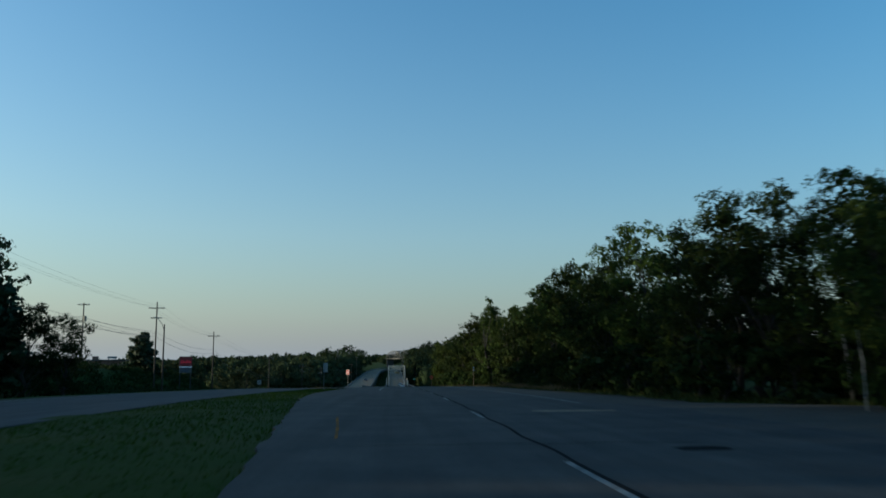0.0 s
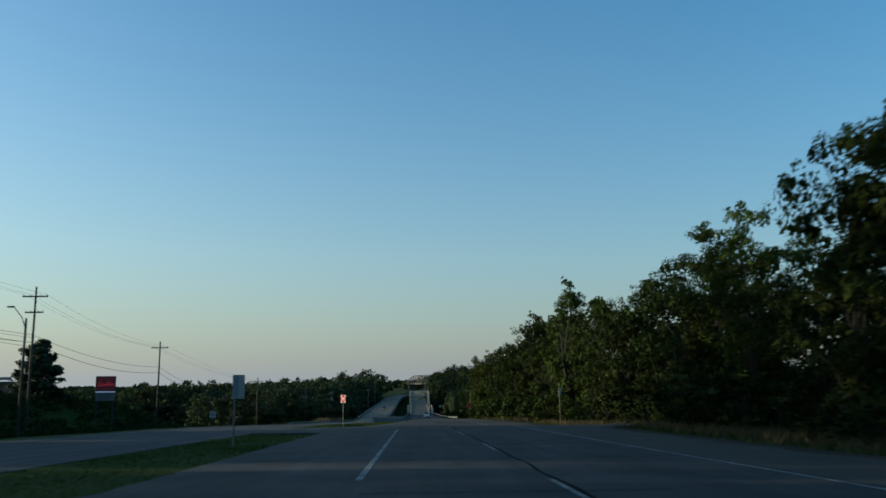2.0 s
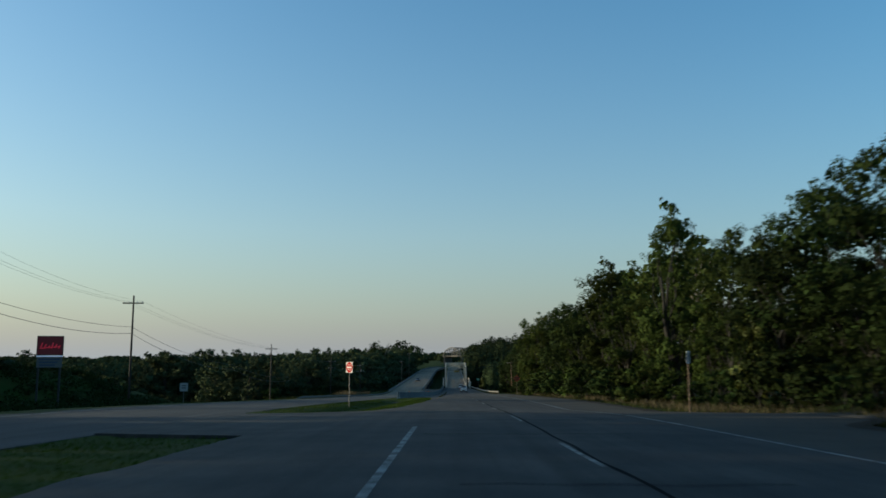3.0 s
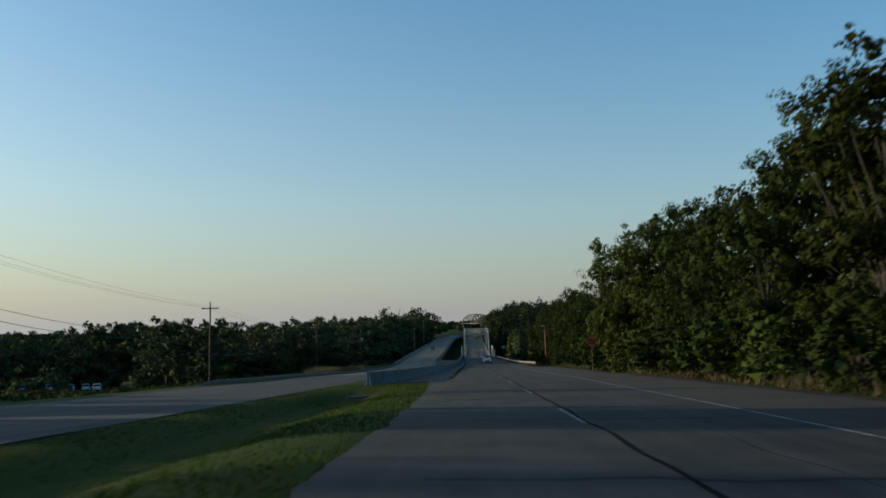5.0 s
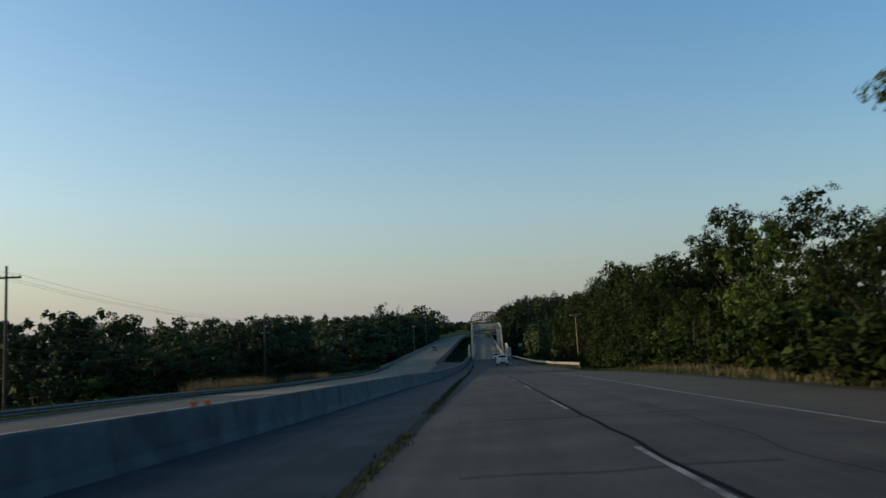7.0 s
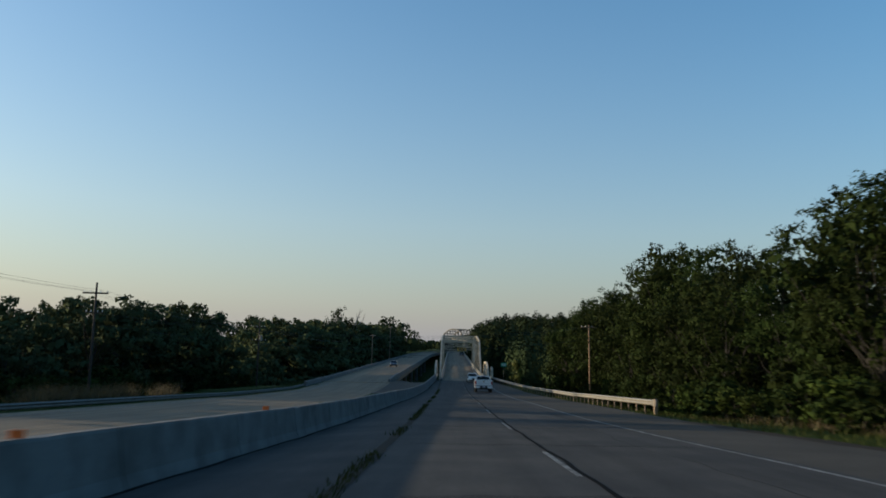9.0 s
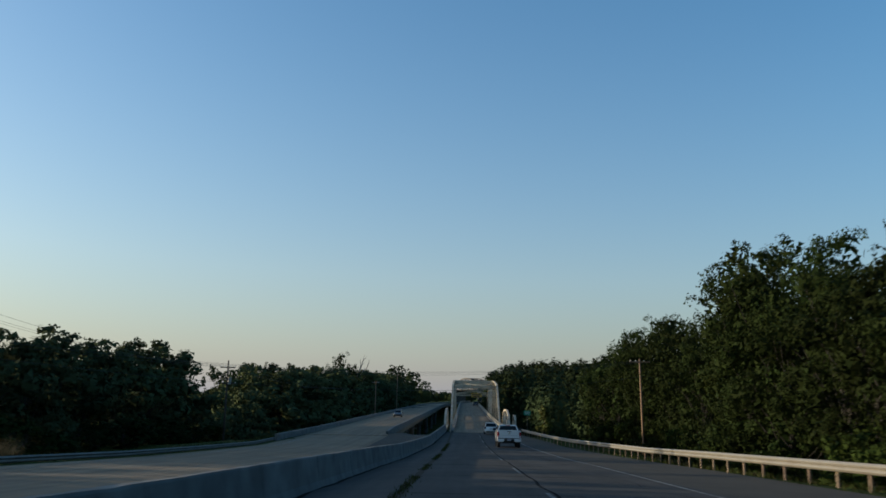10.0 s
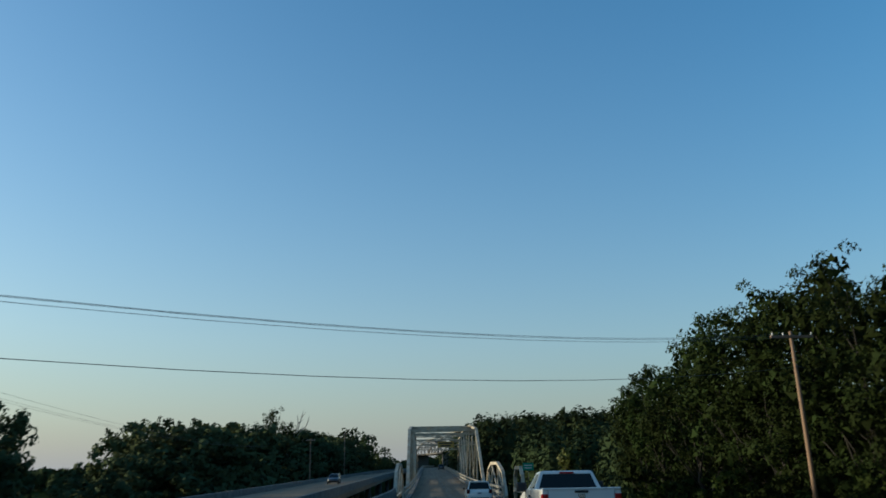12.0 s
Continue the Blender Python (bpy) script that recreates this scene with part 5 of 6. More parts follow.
gr = random.Random(3)
spots = []
while len(spots) < 52000:
    y = gr.uniform(-5, 182) if gr.random() < 0.8 else gr.uniform(118, 180)
    a, b = -9.3, pave_left(y) + 0.10
    if 97 < y < 113 or b <= a:
        continue
    x = gr.uniform(a, b)
    spots.append((x, y, land(x, y)))
blades("median_grass", "short mown green grass on the median", spots, 1, 0.065, 0.018, BLADE)
spots = []
while len(spots) < 26000:
    y = gr.uniform(0, 372)
    a, b = sh_right(y) + 0.1, front_x(y) + 1.5
    if b <= a:
        continue
    x = a + (b - a) * gr.random()
    spots.append((x, y, land(x, y)))
blades("verge_grass", "rough grass on the verge before the woods", spots, 2, 0.22, 0.025, VERGE_BLADE)
spots = []
while len(spots) < 16000:
    y = gr.uniform(60, 372)
    x = front_x(y) - 2.6 + gr.gauss(0, 0.9)
    if x > sh_right(y) + 0.3:
        spots.append((x, y, land(x, y)))
blades("dry_weeds", "tall dry brown weeds at the foot of the woods", spots, 3, 0.42, 0.022, DRY_BLADE)
spots = []
for _ in range(7000):
    y = gr.uniform(185, 330)
    if noise.noise((y * 0.12, 4.0, 0.0)) > -0.15:
        x = -1.58 + gr.gauss(0, 0.08)
        spots.append((x, y, surface(x, y)))
blades("seam_weeds", "small weeds growing from the pavement seam", spots, 5, 0.07, 0.016, VERGE_BLADE)
spots = []
for _ in range(9000):
    y = gr.uniform(238, 290)
    if noise.noise((y * 0.10, 9.0, 0.0)) > -0.2:
        x = left_rail(y) - 0.9 - abs(gr.gauss(0, 0.8))
        spots.append((x, y, land(x, y)))
blades("dry_reeds", "tall straw-coloured dry grass behind the low guard rail", spots, 6, 1.0, 0.018, DRY_BLADE)
spots = []
while len(spots) < 5000:
    y = gr.uniform(185, 350)
    x = left_rail(y) - gr.uniform(0.1, 2.5)
    spots.append((x, y, land(x, y)))
blades("verge_weeds", "rough dull green weeds behind the low guard rail", spots, 4, 0.40, 0.03, VERGE_BLADE)


# ---- vehicles ----
def round_prism(outline, x0, x1, bevel):
    """An extruded side outline with its long rim edges rounded."""
    bm = prism(bmesh.new(), outline, x0, x1)
    rim = [e for e in bm.edges if abs(e.verts[0].co.x - e.verts[1].co.x) < 1e-6]
    bmesh.ops.bevel(bm, geom=rim, offset=bevel, segments=3, affect='EDGES', profile=0.6)
    return bm


def arch(yc, zc, r, a0=0.0, a1=180.0, n=10, rev=True):
    """Points of a wheel arch from front to back."""
    pts = [(yc + r * math.cos(radians(a0 + (a1 - a0) * i / n)), zc + r * math.sin(radians(a0 + (a1 - a0) * i / n))) for i in range(n + 1)]
    return pts if rev else pts[::-1]


def wheel(parent, x, y, r, w, spokes, out):
    """A tyre with a spoked rim; out: +1 or -1, the side that shows."""
    prof = [(r * 0.66, w / 2), (r * 0.86, w / 2), (r * 0.96, w * 0.40), (r, w * 0.25), (r, -w * 0.25), (r * 0.96, -w * 0.40), (r * 0.86, -w / 2), (r * 0.66, -w / 2)]
    n = 32
    bm = bmesh.new()
    rings = [[bm.verts.new((d, math.cos(2 * math.pi * k / n) * q, math.sin(2 * math.pi * k / n) * q)) for q, d in prof] for k in range(n)]
    for k in range(n):
        a, b = rings[k], rings[(k + 1) % n]
        for i in range(len(prof)):
            bm.faces.new((a[i], a[(i + 1) % len(prof)], b[(i + 1) % len(prof)], b[i]))
    wh = part("wheel", bm, RUBBER, parent, "black rubber tyre on a bright alloy wheel", smooth=True)
    wh.matrix_basis = pose(x, y, r)
    bm = bmesh.new()
    d = out * w * 0.34
    tube(bm, [(-out * w * 0.3, 0, 0), (d * 0.5, 0, 0)], [r * 0.66, r * 0.66], 28)
    for k in range(spokes):
        a = 2 * math.pi * k / spokes
        for da in (-0.13, 0.13):
            beam(bm, (d, math.cos(a + da * 0.4) * r * 0.08, math.sin(a + da * 0.4) * r * 0.08), (d * 1.05, math.cos(a + da) * r * 0.64, math.sin(a + da) * r * 0.64), 0.05, 0.05, (1, 0, 0))
    tube(bm, [(d * 0.9, 0, 0), (d * 1.2, 0, 0)], [r * 0.13, r * 0.1], 14)
    part("rim", bm, CHROME, wh, "bright spoked alloy rim")
    bm = bmesh.new()
    tube(bm, [(d * 0.50, 0, 0), (d * 0.56, 0, 0)], [r * 0.60, r * 0.60], 28)
    part("rim_recess", bm, BLACK, wh)


def panel(pts, thick, centre):
    """A thin plate on pts, pushed a little out from centre."""
    bm = bmesh.new()
    p = [Vector(q) for q in pts]
    nrm = (p[1] - p[0]).cross(p[2] - p[0]).normalized()
    if nrm.dot((p[0] + p[2]) / 2 - Vector(centre)) < 0:
        nrm = -nrm
    a = [bm.verts.new(q - nrm * 0.02) for q in p]
    b = [bm.verts.new(q + nrm * thick) for q in p]
    bm.faces.new(a)
    bm.faces.new(b[::-1])
    for i in range(len(p)):
        bm.faces.new((a[i], b[i], b[(i + 1) % len(p)], a[(i + 1) % len(p)]))
    return bm


def pickup(loc, rz):
    """A full-size two-door pickup; its tail at y = 0, its nose towards +y."""
    t = thing("pickup_truck", "white two-door pickup truck with tinted window and chrome wheels", "pickup truck", loc, rz)
    R, ra, fa = 0.41, 1.18, 4.24
    W = 1.0
    # bed sides, cab and nose as one outline on each side
    side = [(0.06, 0.66), (0.0, 0.72), (0.0, 1.36), (0.04, 1.40), (2.02, 1.42), (2.02, 0.56)]
    bed_side = [(0.06, 0.66), (0.0, 0.74), (0.0, 1.37), (0.05, 1.41), (2.0, 1.43), (2.0, 0.58), (ra + 0.62, 0.56)] + arch(ra, 0.44, 0.52, 12, 168) + [(ra - 0.60, 0.56)]
    for s in (-1, 1):
        part("bed_side", round_prism(bed_side, min(s * W, s * (W - 0.16)), max(s * W, s * (W - 0.16)), 0.035), WHITE_PAINT, t)
    part("bed_floor", boxes((-0.86, 0.86, 0.06, 2.0, 0.72, 0.84)), BLACK, t)
    part("tailgate", boxes((-0.835, 0.835, -0.012, 0.10, 0.80, 1.405), bevel=0.025), WHITE_PAINT, t)
    # the shade of the tailgate crease, put in as a thin grey strip
    part("tailgate_crease", boxes((-0.70, 0.70, -0.022, -0.008, 1.02, 1.045), bevel=0.006), SILVER_PAINT, t, "grey strip painted as the shade of a shallow horizontal crease")
    part("gate_spoiler", boxes((-0.99, 0.99, -0.03, 0.09, 1.392, 1.44), bevel=0.02), WHITE_PAINT, t)
    part("gate_handle", boxes((-0.17, 0.17, -0.032, -0.01, 1.315, 1.375), bevel=0.012), BLACK, t, "black tailgate handle")
    bm = prism(bmesh.new(), [(-0.09, 1.29), (0.09, 1.29), (0.085, 1.19), (0.03, 1.11), (-0.03, 1.11), (-0.085, 1.19)], -0.035, -0.01, "y")
    part("emblem", bm, CHROME, t, "plain bright shield-shaped badge")
    nose = [(2.02, 0.56), (2.02, 1.43), (3.55, 1.43), (3.75, 1.36), (4.9, 1.24), (5.16, 1.12), (5.24, 0.98), (5.26, 0.60), (5.16, 0.46), (fa + 0.60, 0.46)] + arch(fa, 0.44, 0.52, 6, 174) + [(fa - 0.62, 0.50)]
    part("cab_body", round_prism(nose, -W, W, 0.05), WHITE_PAINT, t, smooth=False)
    for s in (-1, 1):
        x = s * (W + 0.002)
        bm = bmesh.new()
        box(bm, min(x, x + s * 0.006), max(x, x + s * 0.006), 2.22, 2.235, 0.62, 1.40)
        box(bm, min(x, x + s * 0.006), max(x, x + s * 0.006), 3.45, 3.465, 0.62, 1.40)
        box(bm, min(x, x + s * 0.006), max(x, x + s * 0.006), 2.22, 3.46, 0.615, 0.628)
        part("door_gap", bm, BLACK, t)
        part("door_handle", boxes((min(x, x + s * 0.04), max(x, x + s * 0.04), 2.34, 2.56, 1.215, 1.275), bevel=0.012), BLACK, t)
        part("rocker", boxes((min(x - s * 0.05, x + s * 0.02), max(x - s * 0.05, x + s * 0.02), 2.0, 3.55, 0.50, 0.58), bevel=0.02), WHITE_PAINT, t)
        part("badge_bar", boxes((min(x, x + s * 0.012), max(x, x + s * 0.012), 3.52, 3.62, 1.085, 1.12), (min(x, x + s * 0.012), max(x, x + s * 0.012), 2.95, 3.40, 1.08, 1.125)), BLACK, t, "dark lettering bar")
        m = part("mirror", boxes((min(s * 0.98, s * 1.28), max(s * 0.98, s * 1.28), 3.30, 3.48, 1.36, 1.62), bevel=0.05), BLACK, t, "black door mirror")
        part("tail_lamp", boxes((min(s * 0.835, s * 1.005), max(s * 0.835, s * 1.005), -0.02, 0.20, 0.87, 1.30), bevel=0.03), TAIL_RED, t, "tall red tail lamp")
        part("reverse_lamp", boxes((min(s * 0.85, s * 0.985), max(s * 0.85, s * 0.985), -0.028, -0.012, 0.90, 0.99), bevel=0.005), TAIL_CLEAR, t, "clear reversing lens")
    # cab top
    lo = [(-0.93, 1.98), (0.93, 1.98), (0.93, 3.72), (-0.93, 3.72)]
    hi = [(-0.74, 2.13), (0.74, 2.13), (0.72, 3.02), (-0.72, 3.02)]
    bm = bmesh.new()
    a = [bm.verts.new((x, y, 1.40)) for x, y in lo]
    b = [bm.verts.new((x, y, 1.86)) for x, y in hi]
    c = [bm.verts.new((x * 0.93, y + (0.05 if y < 2.5 else -0.06), 1.905)) for x, y in hi]
    for p, q in ((a, b), (b, c)):
        for i in range(4):
            bm.faces.new((p[i], p[(i + 1) % 4], q[(i + 1) % 4], q[i]))
    bm.faces.new(c)
    bm.faces.new(a[::-1])
    bmesh.ops.bevel(bm, geom=[e for e in bm.edges if e.calc_length() < 3], offset=0.025, segments=2, affect='EDGES', profile=0.6)
    part("cab_top", bm, WHITE_PAINT, t)
    cc = (0, 2.7, 1.5)

    def mixp(p, q, u):
        return tuple(p[i] + (q[i] - p[i]) * u for i in range(3))

    L = [(*p, 1.40) for p in lo]
    Hh = [(*p, 1.86) for p in hi]
    for nm, i, j, u0, u1, v0, v1 in (("rear_window", 0, 1, 0.065, 0.935, 0.10, 0.90), ("side_window", 1, 2, 0.12, 0.74, 0.10, 0.90), ("windscreen", 2, 3, 0.05, 0.95, 0.08, 0.94), ("side_window", 3, 0, 0.26, 0.88, 0.10, 0.90)):
        p0, p1, q0, q1 = L[i], L[j], Hh[i], Hh[j]
        pts = [mixp(mixp(p0, p1, u0), mixp(q0, q1, u0), v0), mixp(mixp(p0, p1, u1), mixp(q0, q1, u1), v0), mixp(mixp(p0, p1, u1), mixp(q0, q1, u1), v1), mixp(mixp(p0, p1, u0), mixp(q0, q1, u0), v1)]
        part(nm, panel(pts, 0.008, cc), GLASS, t, "dark tinted glass")
    part("brake_lamp", boxes((-0.2, 0.2, 2.085, 2.13, 1.825, 1.872), bevel=0.008), TAIL_RED, t, "red high brake lamp")
    # rear bumper with step, plate, hitch and pipes
    out = [(-1.0, 0.74), (1.0, 0.74), (1.0, 0.56), (0.93, 0.50), (0.52, 0.50), (0.42, 0.62), (-0.42, 0.62), (-0.52, 0.50), (-0.93, 0.50), (-1.0, 0.56)]
    bm = prism(bmesh.new(), [(x, z) for x, z in out], -0.13, 0.05, "y")
    bmesh.ops.bevel(bm, geom=[e for e in bm.edges if e.calc_length() < 5], offset=0.018, segments=2, affect='EDGES', profile=0.6)
    part("rear_bumper", bm, WHITE_PAINT, t)
    part("bumper_step", boxes((-0.43, 0.43, -0.138, 0.0, 0.60, 0.735), bevel=0.01), BLACK, t, "black bumper step")
    part("bumper_gap", boxes((-0.97, 0.97, -0.02, 0.03, 0.738, 0.80)), BLACK, t)
    pl = part("number_plate", boxes((-0.155, 0.155, -0.15, -0.139, 0.60, 0.74), bevel=0.003), PLATE, t)
    part("plate_bar", boxes((-0.12, 0.12, -0.156, -0.15, 0.645, 0.70)), INK, pl)
    part("hitch", boxes((-0.05, 0.05, -0.16, 0.2, 0.44, 0.53), (-0.02, 0.02, -0.2, -0.14, 0.47, 0.56), bevel=0.008), BLACK, t)
    for x in (-0.66, 0.66):
        bm = tube(bmesh.new(), [(x, -0.10, 0.47), (x, 0.35, 0.47)], [0.05, 0.05], 14)
        part("exhaust_pipe", bm, CHROME, t)
    part("underbody", boxes((-0.8, 0.8, 0.2, 4.9, 0.40, 0.62), (-0.75, 0.75, ra - 0.06, ra + 0.06, 0.34, 0.46), (-0.3, 0.3, 0.15, 0.55, 0.40, 0.7)), BLACK, t)
    part("spare_wheel", tube(bmesh.new(), [(0, 0.75, 0.36), (0, 0.75, 0.55)], [0.37, 0.37], 20), RUBBER, t)
    part("wheel_well", boxes((-0.97, 0.97, ra - 0.5, ra + 0.5, 0.62, 0.90), (-0.95, 0.95, fa - 0.5, fa + 0.5, 0.60, 0.92)), BLACK, t)
    for y in (ra, fa):
        for s in (-1, 1):
            wheel(t, s * 0.865, y, R, 0.28, 5, s)
    return t


def hatchback(loc, rz, paint, label, category="car", k=1.0):
    """A small car made of cross-sections; its tail at y = 0."""
    t = thing("car", label, category, loc, rz)
    secs = [(0.02, 0.42, 0.76, 0.76), (0.10, 0.30, 0.83, 0.92), (0.9, 0.22, 0.865, 0.96), (2.2, 0.20, 0.87, 0.95), (3.1, 0.22, 0.86, 0.92), (3.75, 0.28, 0.80, 0.80), (3.98, 0.40, 0.66, 0.66)]
    bm = bmesh.new()
    rings = []
    for y, zb, w, zt in secs:
        half = [(w * 0.86, zb), (w * 0.99, zb + 0.10), (w, (zb + zt) / 2), (w * 0.97, zt - 0.06), (w * 0.90, zt)]
        rings.append([bm.verts.new((x, y, z)) for x, z in half] + [bm.verts.new((-x, y, z)) for x, z in reversed(half)])
    n = len(rings[0])
    for a, b in zip(rings, rings[1:]):
        for i in range(n):
            bm.faces.new((a[i], a[(i + 1) % n], b[(i + 1) % n], b[i]))
    bm.faces.new(rings[0])
    bm.faces.new(rings[-1][::-1])
    part("body", bm, paint, t, smooth=True)
    lo = [(-0.82, 0.10), (0.82, 0.10), (0.80, 2.95), (-0.80, 2.95)]
    hi = [(-0.64, 0.40), (0.64, 0.40), (0.62, 2.05), (-0.62, 2.05)]
    bm = bmesh.new()
    a = [bm.verts.new((x, y, 0.90)) for x, y in lo]
    b = [bm.verts.new((x, y, 1.44)) for x, y in hi]
    c = [bm.verts.new((x * 0.9, y + (0.1 if y < 1 else -0.12), 1.50)) for x, y in hi]
    for p, q in ((a, b), (b, c)):
        for i in range(4):
            bm.faces.new((p[i], p[(i + 1) % 4], q[(i + 1) % 4], q[i]))
    bm.faces.new(c)
    bm.faces.new(a[::-1])
    bmesh.ops.bevel(bm, geom=bm.edges[:], offset=0.03, segments=2, affect='EDGES', profile=0.6)
    part("cabin", bm, paint, t)
    L = [(*p, 0.90) for p in lo]
    Hh = [(*p, 1.44) for p in hi]

    def at(i, j, u, v):
        p = [L[i][m] + (L[j][m] - L[i][m]) * u for m in range(3)]
        q = [Hh[i][m] + (Hh[j][m] - Hh[i][m]) * u for m in range(3)]
        return tuple(p[m] + (q[m] - p[m]) * v for m in range(3))
    for nm, i, j, u0, u1, v0, v1 in (("rear_window", 0, 1, 0.05, 0.95, 0.16, 0.93), ("side_window", 1, 2, 0.14, 0.46, 0.12, 0.90), ("side_window", 1, 2, 0.49, 0.86, 0.12, 0.90), ("windscreen", 2, 3, 0.06, 0.94, 0.1, 0.92), ("side_window", 3, 0, 0.14, 0.51, 0.12, 0.90), ("side_window", 3, 0, 0.54, 0.86, 0.12, 0.90)):
        part(nm, panel([at(i, j, u0, v0), at(i, j, u1, v0), at(i, j, u1, v1), at(i, j, u0, v1)], 0.01, (0, 1.5, 1.0)), GLASS, t)
    for s in (-1, 1):
        part("tail_lamp", boxes((min(s * 0.62, s * 0.85), max(s * 0.62, s * 0.85), 0.0, 0.22, 0.70, 0.98), bevel=0.05), TAIL_DARK, t)
        part("mirror", boxes((min(s * 0.84, s * 1.0), max(s * 0.84, s * 1.0), 2.55, 2.68, 0.93, 1.06), bevel=0.03), BLACK, t)
    part("bumper_insert", boxes((-0.62, 0.62, -0.03, 0.08, 0.30, 0.44), bevel=0.02), BLACK, t, "black lower bumper insert")
    part("bumper", boxes((-0.80, 0.80, -0.025, 0.15, 0.44, 0.62), bevel=0.03), paint, t)
    pl = part("number_plate", boxes((-0.155, 0.155, -0.012, 0.01, 0.66, 0.80), bevel=0.003), PLATE, t)
    part("plate_bar", boxes((-0.12, 0.12, -0.017, -0.012, 0.70, 0.76)), INK, pl)
    part("spoiler", boxes((-0.58, 0.58, 0.36, 0.56, 1.44, 1.48), bevel=0.015), paint, t)
    for y in (0.72, 3.24):
        for s in (-1, 1):
            wheel(t, s * 0.77, y, 0.31, 0.2, 5, s)
    t.scale = (k, k, k)
    return t


def pitch_of(y):
    return math.degrees(math.atan((zr(y + 3) - zr(y)) / 3))


truck = pickup((3.7, 321.0, zr(321)), 0)
truck.matrix_basis = pose(3.7, 321.0, surface(3.7, 321) - 0.01, pitch_of(322.3), 0, 0)
car = hatchback((3.3, 356, zr(356)), 0, WHITE_PAINT, "small white hatchback car with dark rear window on the road")
car.matrix_basis = pose(3.3, 356, surface(3.3, 356), pitch_of(357), 0, 0)
car = hatchback((-14.4, 430, zr(430)), 180, DARK_PAINT, "dark car on the opposite bridge deck")
car.matrix_basis = pose(-14.4, 430, surface(-14.4, 430), -pitch_of(430), 0, 180)
car = hatchback((4.2, 560, zr(560)), 0, DARK_PAINT, "dark car far off on the truss bridge road", k=1.1)
for x, y, rz, paint, lab in ((-91.8, 290.5, 24, BLUE_PAINT, "blue parked car below the trees"), (-86.0, 290, 29, WHITE_PAINT, "white parked car below the trees"),
                             (-81.3, 289.5, 32, SILVER_PAINT, "silver parked car below the trees"), (-78.6, 290.5, 26, SILVER_PAINT, "pale parked car below the trees"),
                             (-75.8, 289.5, 29, WHITE_PAINT, "white parked car at the end of the row")):
    hatchback((x, y, land(x, y)), rz, paint, lab, k=1.0)


# ---- signs ----
def text_part(name, words, size, loc, mat, parent):
    """Lettering facing -y."""
    cu = bpy.data.curves.new(name, 'FONT')
    cu.body, cu.size, cu.align_x, cu.align_y, cu.extrude = words, size, 'CENTER', 'CENTER', 0.003
    tmp = new(name, cu)
    me = bpy.data.meshes.new_from_object(tmp.evaluated_get(bpy.context.evaluated_depsgraph_get()))
    bpy.data.objects.remove(tmp)
    me.materials.clear()
    me.materials.append(mat)
    ob = new(name, me)
    ob.parent = parent
    ob.matrix_basis = pose(*loc, 90, 0, 0)
    return ob


def sign_post(parent, h, x=0.0, mat=None):
    part("post", boxes((x - 0.022, x + 0.022, 0.005, 0.05, -0.5, h), bevel=0.004), mat or POST_STEEL, parent, "dull steel post")


def disc(r, y0, y1, zc, n=32):
    return tube(bmesh.new(), [(0, y0, zc), (0, y1, zc)], [r, r], n)


def no_entry_sign(x, y, zc, rz):
    g = land(x, y)
    s = thing("no_entry_sign", "white square sign with red disc on a tall post", "road sign", (x, y, g), rz)
    h = zc - g
    sign_post(s, h + 0.3)
    part("plate", boxes((-0.38, 0.38, -0.004, 0.004, h - 0.38, h + 0.38)), SIGN_WHITE, s)
    part("red_disc", disc(0.37, -0.010, -0.005, h), SIGN_RED, s)
    part("white_bar", boxes((-0.28, 0.28, -0.015, -0.011, h - 0.055, h + 0.055)), SIGN_WHITE, s)
    text_part("legend", "DO NOT", 0.12, (0, -0.014, h + 0.17), SIGN_WHITE, s)
    text_part("legend", "ENTER", 0.12, (0, -0.014, h - 0.17), SIGN_WHITE, s)


no_entry_sign(-7.47, 135.6, -0.47, -46)


def plain_sign(name, x, y, ztop, w, h, rz, mat, label, bars=(), bar_mat=None, post=None):
    g = land(x, y)
    s = thing(name, label, "road sign", (x, y, g), rz)
    t = ztop - g
    sign_post(s, t - 0.02, mat=post)
    part("panel", boxes((-w / 2, w / 2, -0.006, 0.004, t - h, t), bevel=0.002), mat, s)
    for bx, bz, bw, bh in bars:
        part("legend_bar", boxes((bx - bw / 2, bx + bw / 2, -0.012, -0.007, t - bz - bh / 2, t - bz + bh / 2)), bar_mat or BLACK, s)
    return s


back = plain_sign("sign_seen_from_behind", -6.9, 82.4, 1.2, 0.27, 0.90, 52, SIGN_BACK, "bare metal back of a road sign on a steel post")
top = 1.2 - land(-6.9, 82.4)
wing = part("panel", boxes((0.0, 0.25, -0.006, 0.004, top - 0.90, top), bevel=0.002), SIGN_BACK, back, "second panel set at an angle")
wing.matrix_basis = pose(0.135, 0, 0, 0, 0, -55)
plain_sign("small_road_sign", -24.3, 150.3, -2.0, 0.7, 0.75, 15, SIGN_BACK, "small grey road sign on a short post before dark trees", ((0, 0.25, 0.4, 0.08), (0, 0.45, 0.4, 0.08)))
plain_sign("marker_sign", 11.6, 116.7, 0.5, 0.19, 0.60, 20, SIGN_WHITE, "narrow white marker sign on a post beside the shoulder", ((0, 0.31, 0.12, 0.44),), SIGN_BACK, post=POST_WOOD)
plain_sign("green_sign", 10.1, 384.6, -6.9, 1.1, 0.75, 0, SIGN_GREEN, "small green road sign beyond the bridge end", ((0, 0.25, 0.8, 0.1), (0, 0.5, 0.7, 0.1)), SIGN_WHITE)


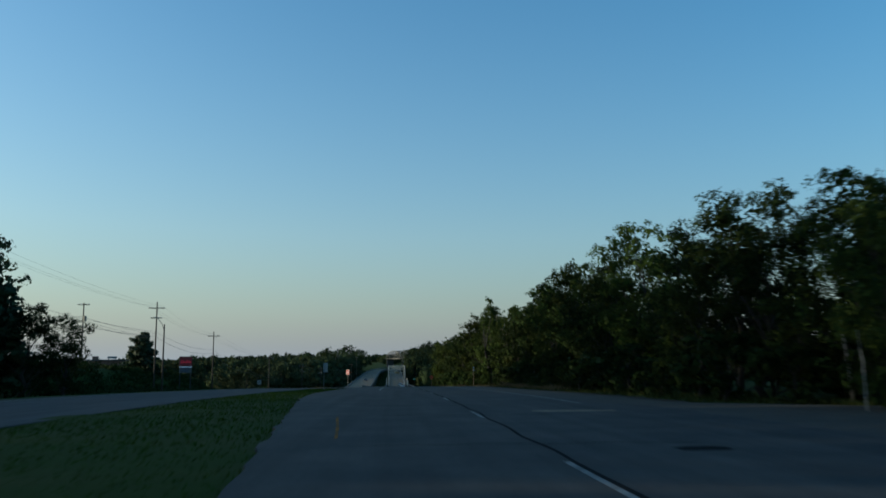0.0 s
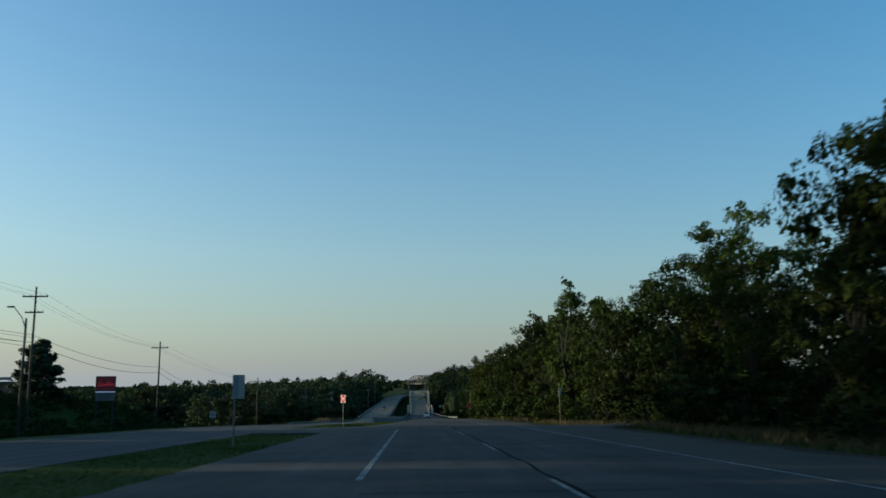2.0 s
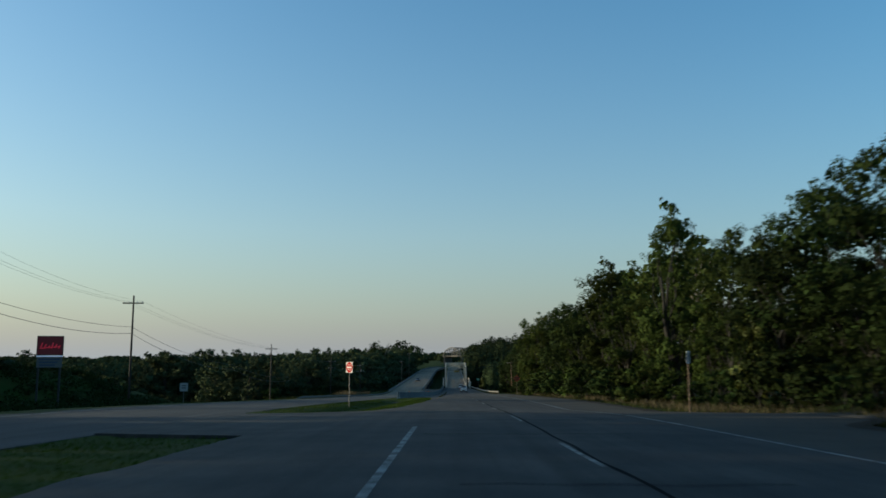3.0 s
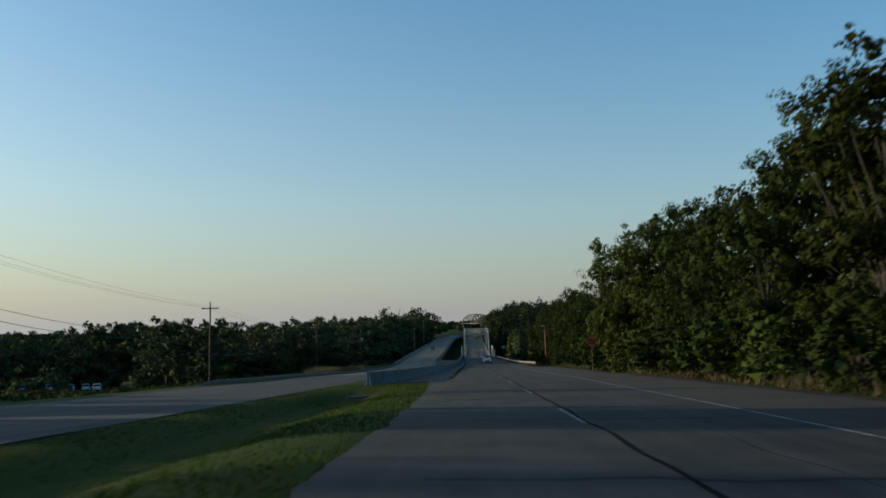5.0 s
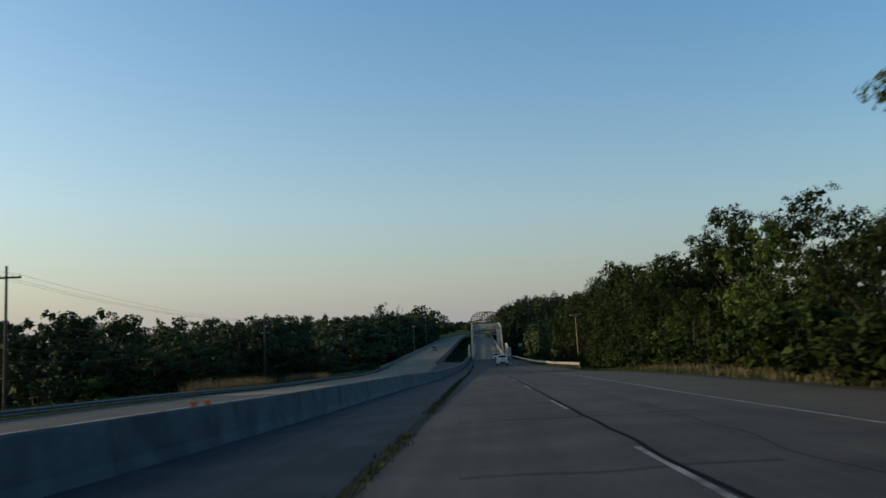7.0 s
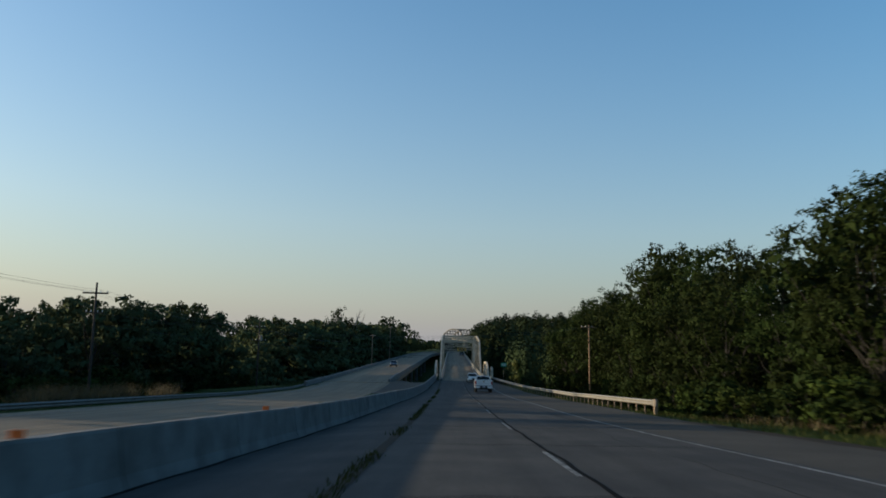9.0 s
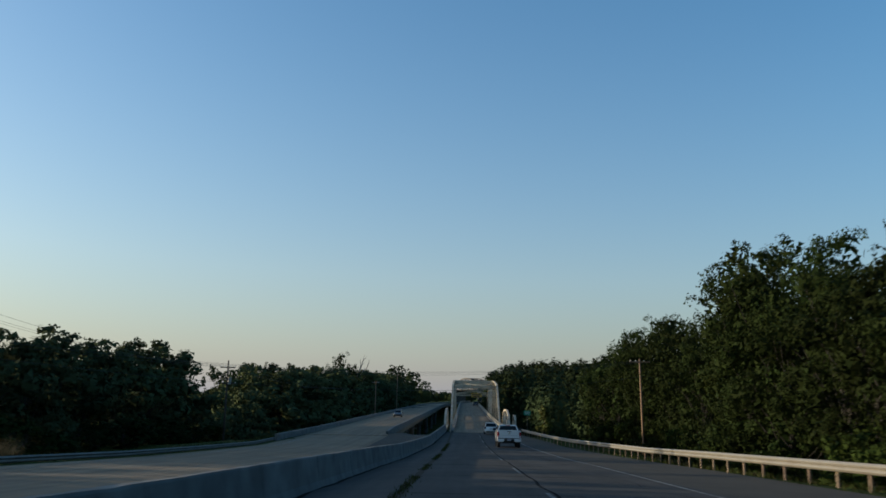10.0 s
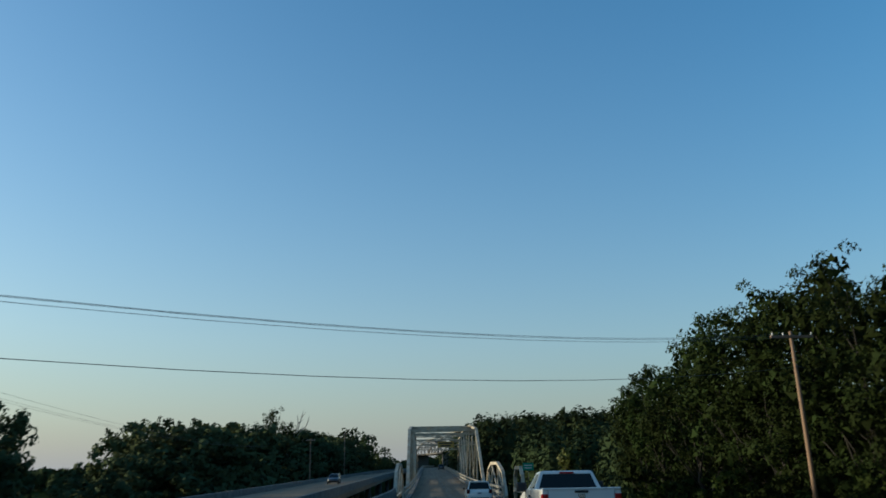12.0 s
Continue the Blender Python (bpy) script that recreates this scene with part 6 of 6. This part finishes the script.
def diamond_sign(x, y, zc, label):
    g = land(x, y)
    s = thing("warning_sign", label, "road sign", (x, y, g), 0)
    h = zc - g
    sign_post(s, h, mat=POST_WOOD)
    r = 0.50
    part("panel", prism(bmesh.new(), [(0, h + r), (r, h), (0, h - r), (-r, h)], -0.006, 0.004, "y"), SIGN_ORANGE, s)
    part("legend_bar", boxes((-0.32, 0.32, -0.012, -0.007, h + 0.04, h + 0.15), (-0.25, 0.25, -0.012, -0.007, h - 0.16, h - 0.05)), BLACK, s)


diamond_sign(8.9, 188.0, -2.45, "faded orange diamond warning sign on a post at the verge")


def billboard():
    x, y = -38.5, 153.9
    g = land(x, y)
    s = thing("roadside_billboard", "lit red business sign over white message panels on the bank", "billboard", (x, y, g), 18)
    t = 2.35 - g
    for px in (-0.95, 0.95):
        part("post", boxes((px - 0.08, px + 0.08, 0.0, 0.16, -0.5, t - 0.05)), BLACK, s)
    part("cabinet", boxes((-1.16, 1.16, -0.12, 0.2, t - 1.85, t), bevel=0.02), BLACK, s)
    part("red_face", boxes((-1.10, 1.10, -0.135, -0.122, t - 1.77, t - 0.08)), SCREEN_RED, s, "lit red face")
    for k in range(6):
        bx = -0.82 + k * 0.31
        bm = beam(bmesh.new(), (bx, -0.145, t - 1.15 - 0.05 * (k % 2)), (bx + 0.17, -0.145, t - 0.65 - 0.14 * (k % 3)), 0.10, 0.02, (0, 1, 0))
        part("script_stroke", bm, SCREEN_LETTER, s, "glowing red script stroke")
    part("script_stroke", beam(bmesh.new(), (-0.88, -0.145, t - 1.2), (0.84, -0.145, t - 1.0), 0.09, 0.02, (0, 1, 0)), SCREEN_LETTER, s)
    part("light_bar", boxes((-1.14, 1.14, -0.13, 0.12, t - 2.0, t - 1.87)), LED_WHITE, s, "white light bar")
    part("message_panel", boxes((-1.10, 1.10, -0.06, 0.10, t - 3.0, t - 2.03)), POST_STEEL, s, "grey message panel")
    for k in range(3):
        part("message_bar", boxes((-0.95 + k * 0.05, 0.9 - k * 0.2, -0.07, -0.062, t - 2.30 - 0.28 * k, t - 2.15 - 0.28 * k)), INK, s)


billboard()


def small_building():
    x, y = -54.2, 161.0
    g = land(x, y)
    s = thing("small_building", "low dark flat-roofed building with a rooftop sign behind the bank", "building", (x, y, g), 10)
    t = 1.6 - g
    part("wall", boxes((-4.0, 4.0, -2.5, 2.5, -0.5, t)), BRICK_WALL, s)
    part("roof", boxes((-4.3, 4.3, -2.8, 2.8, t, t + 0.25)), ROOF, s)
    part("chimney", boxes((-3.6, -2.6, -0.6, 0.4, t + 0.25, t + 0.9)), BRICK_WALL, s)
    sg = part("roof_sign", boxes((-0.8, 0.9, -1.05, -0.95, t + 0.45, t + 0.85)), SIGN_BACK, s)
    part("sign_leg", boxes((-0.6, -0.52, -1.03, -0.97, t + 0.2, t + 0.5), (0.6, 0.68, -1.03, -0.97, t + 0.2, t + 0.5)), BLACK, sg)
    for k in range(3):
        part("window", boxes((-3.2 + k * 2.3, -1.9 + k * 2.3, -2.53, -2.49, t - 2.0, t - 0.9)), GLASS, s)


small_building()

lp = thing("leaning_pole", "pale leaning weathered pole at the edge of the woods", "pole", (16.6, 28.5, land(16.6, 28.5)))
part("pole", tube(bmesh.new(), [(0, 0, -0.4), (-0.15, 0, 1.5), (-0.32, 0, 3.1)], [0.06, 0.055, 0.045], 10), DEAD_BARK, lp, smooth=True)


# ---- drain in the grassy median ----
def drain_inlet(x, y):
    z = land(x, y) - 0.05
    d = thing("drain_inlet", "pale concrete storm drain with dark opening in the grass", "drain", (x, y, z))
    bm = prism(bmesh.new(), [(-0.55, -0.02), (-0.55, -0.3), (0.3, -0.3), (0.3, 0.02)], -0.6, 0.6)
    part("apron", bm, DARK_CONCRETE, d)
    part("headwall", boxes((-0.6, 0.6, 0.3, 0.65, -0.3, 0.24), (-0.6, -0.42, -0.2, 0.3, -0.3, 0.16), (0.42, 0.6, -0.2, 0.3, -0.3, 0.16), bevel=0.03), DARK_CONCRETE, d)
    part("opening", boxes((-0.40, 0.40, 0.285, 0.296, 0.02, 0.19)), BLACK, d)


drain_inlet(-6.3, 170.5)


def marker_post(x, y):
    z = land(x, y)
    m = thing("marker_post", "slim pale leaning marker post before the woods", "post", (x, y, z))
    part("post", tube(bmesh.new(), [(0, 0, -0.3), (0, 0.05, 1.7), (-0.02, 0.1, 2.0)], [0.030, 0.026, 0.024], 8), RAIL_POST, m)
    part("top", tube(bmesh.new(), [(-0.02, 0.1, 2.0), (-0.05, 0.14, 2.6)], [0.02, 0.016], 8), POST_STEEL, m, "bare grey steel top")


marker_post(14.0, 23.4)
base_z = surface(-6.6, 178) - 0.05
# paler than the barrier: sunlight on the end face is painted in
part("end_face", prism(bmesh.new(), [(bar_x(178) + x, base_z + z * 1.12) for x, z in ((-0.25, 0.02), (0.25, 0.02), (0.18, 0.24), (0.09, 0.80), (-0.09, 0.80), (-0.18, 0.24))], 178.0, 178.02, "y"), SUNLIT_CONCRETE, END_PIECE, "cast end face with sunlight put into its pale colour")
part("slot", boxes((bar_x(178) - 0.035, bar_x(178) + 0.035, 177.97, 178.0, base_z + 0.10, base_z + 0.90)), BLACK, END_PIECE, "dark joint slot in the end face")
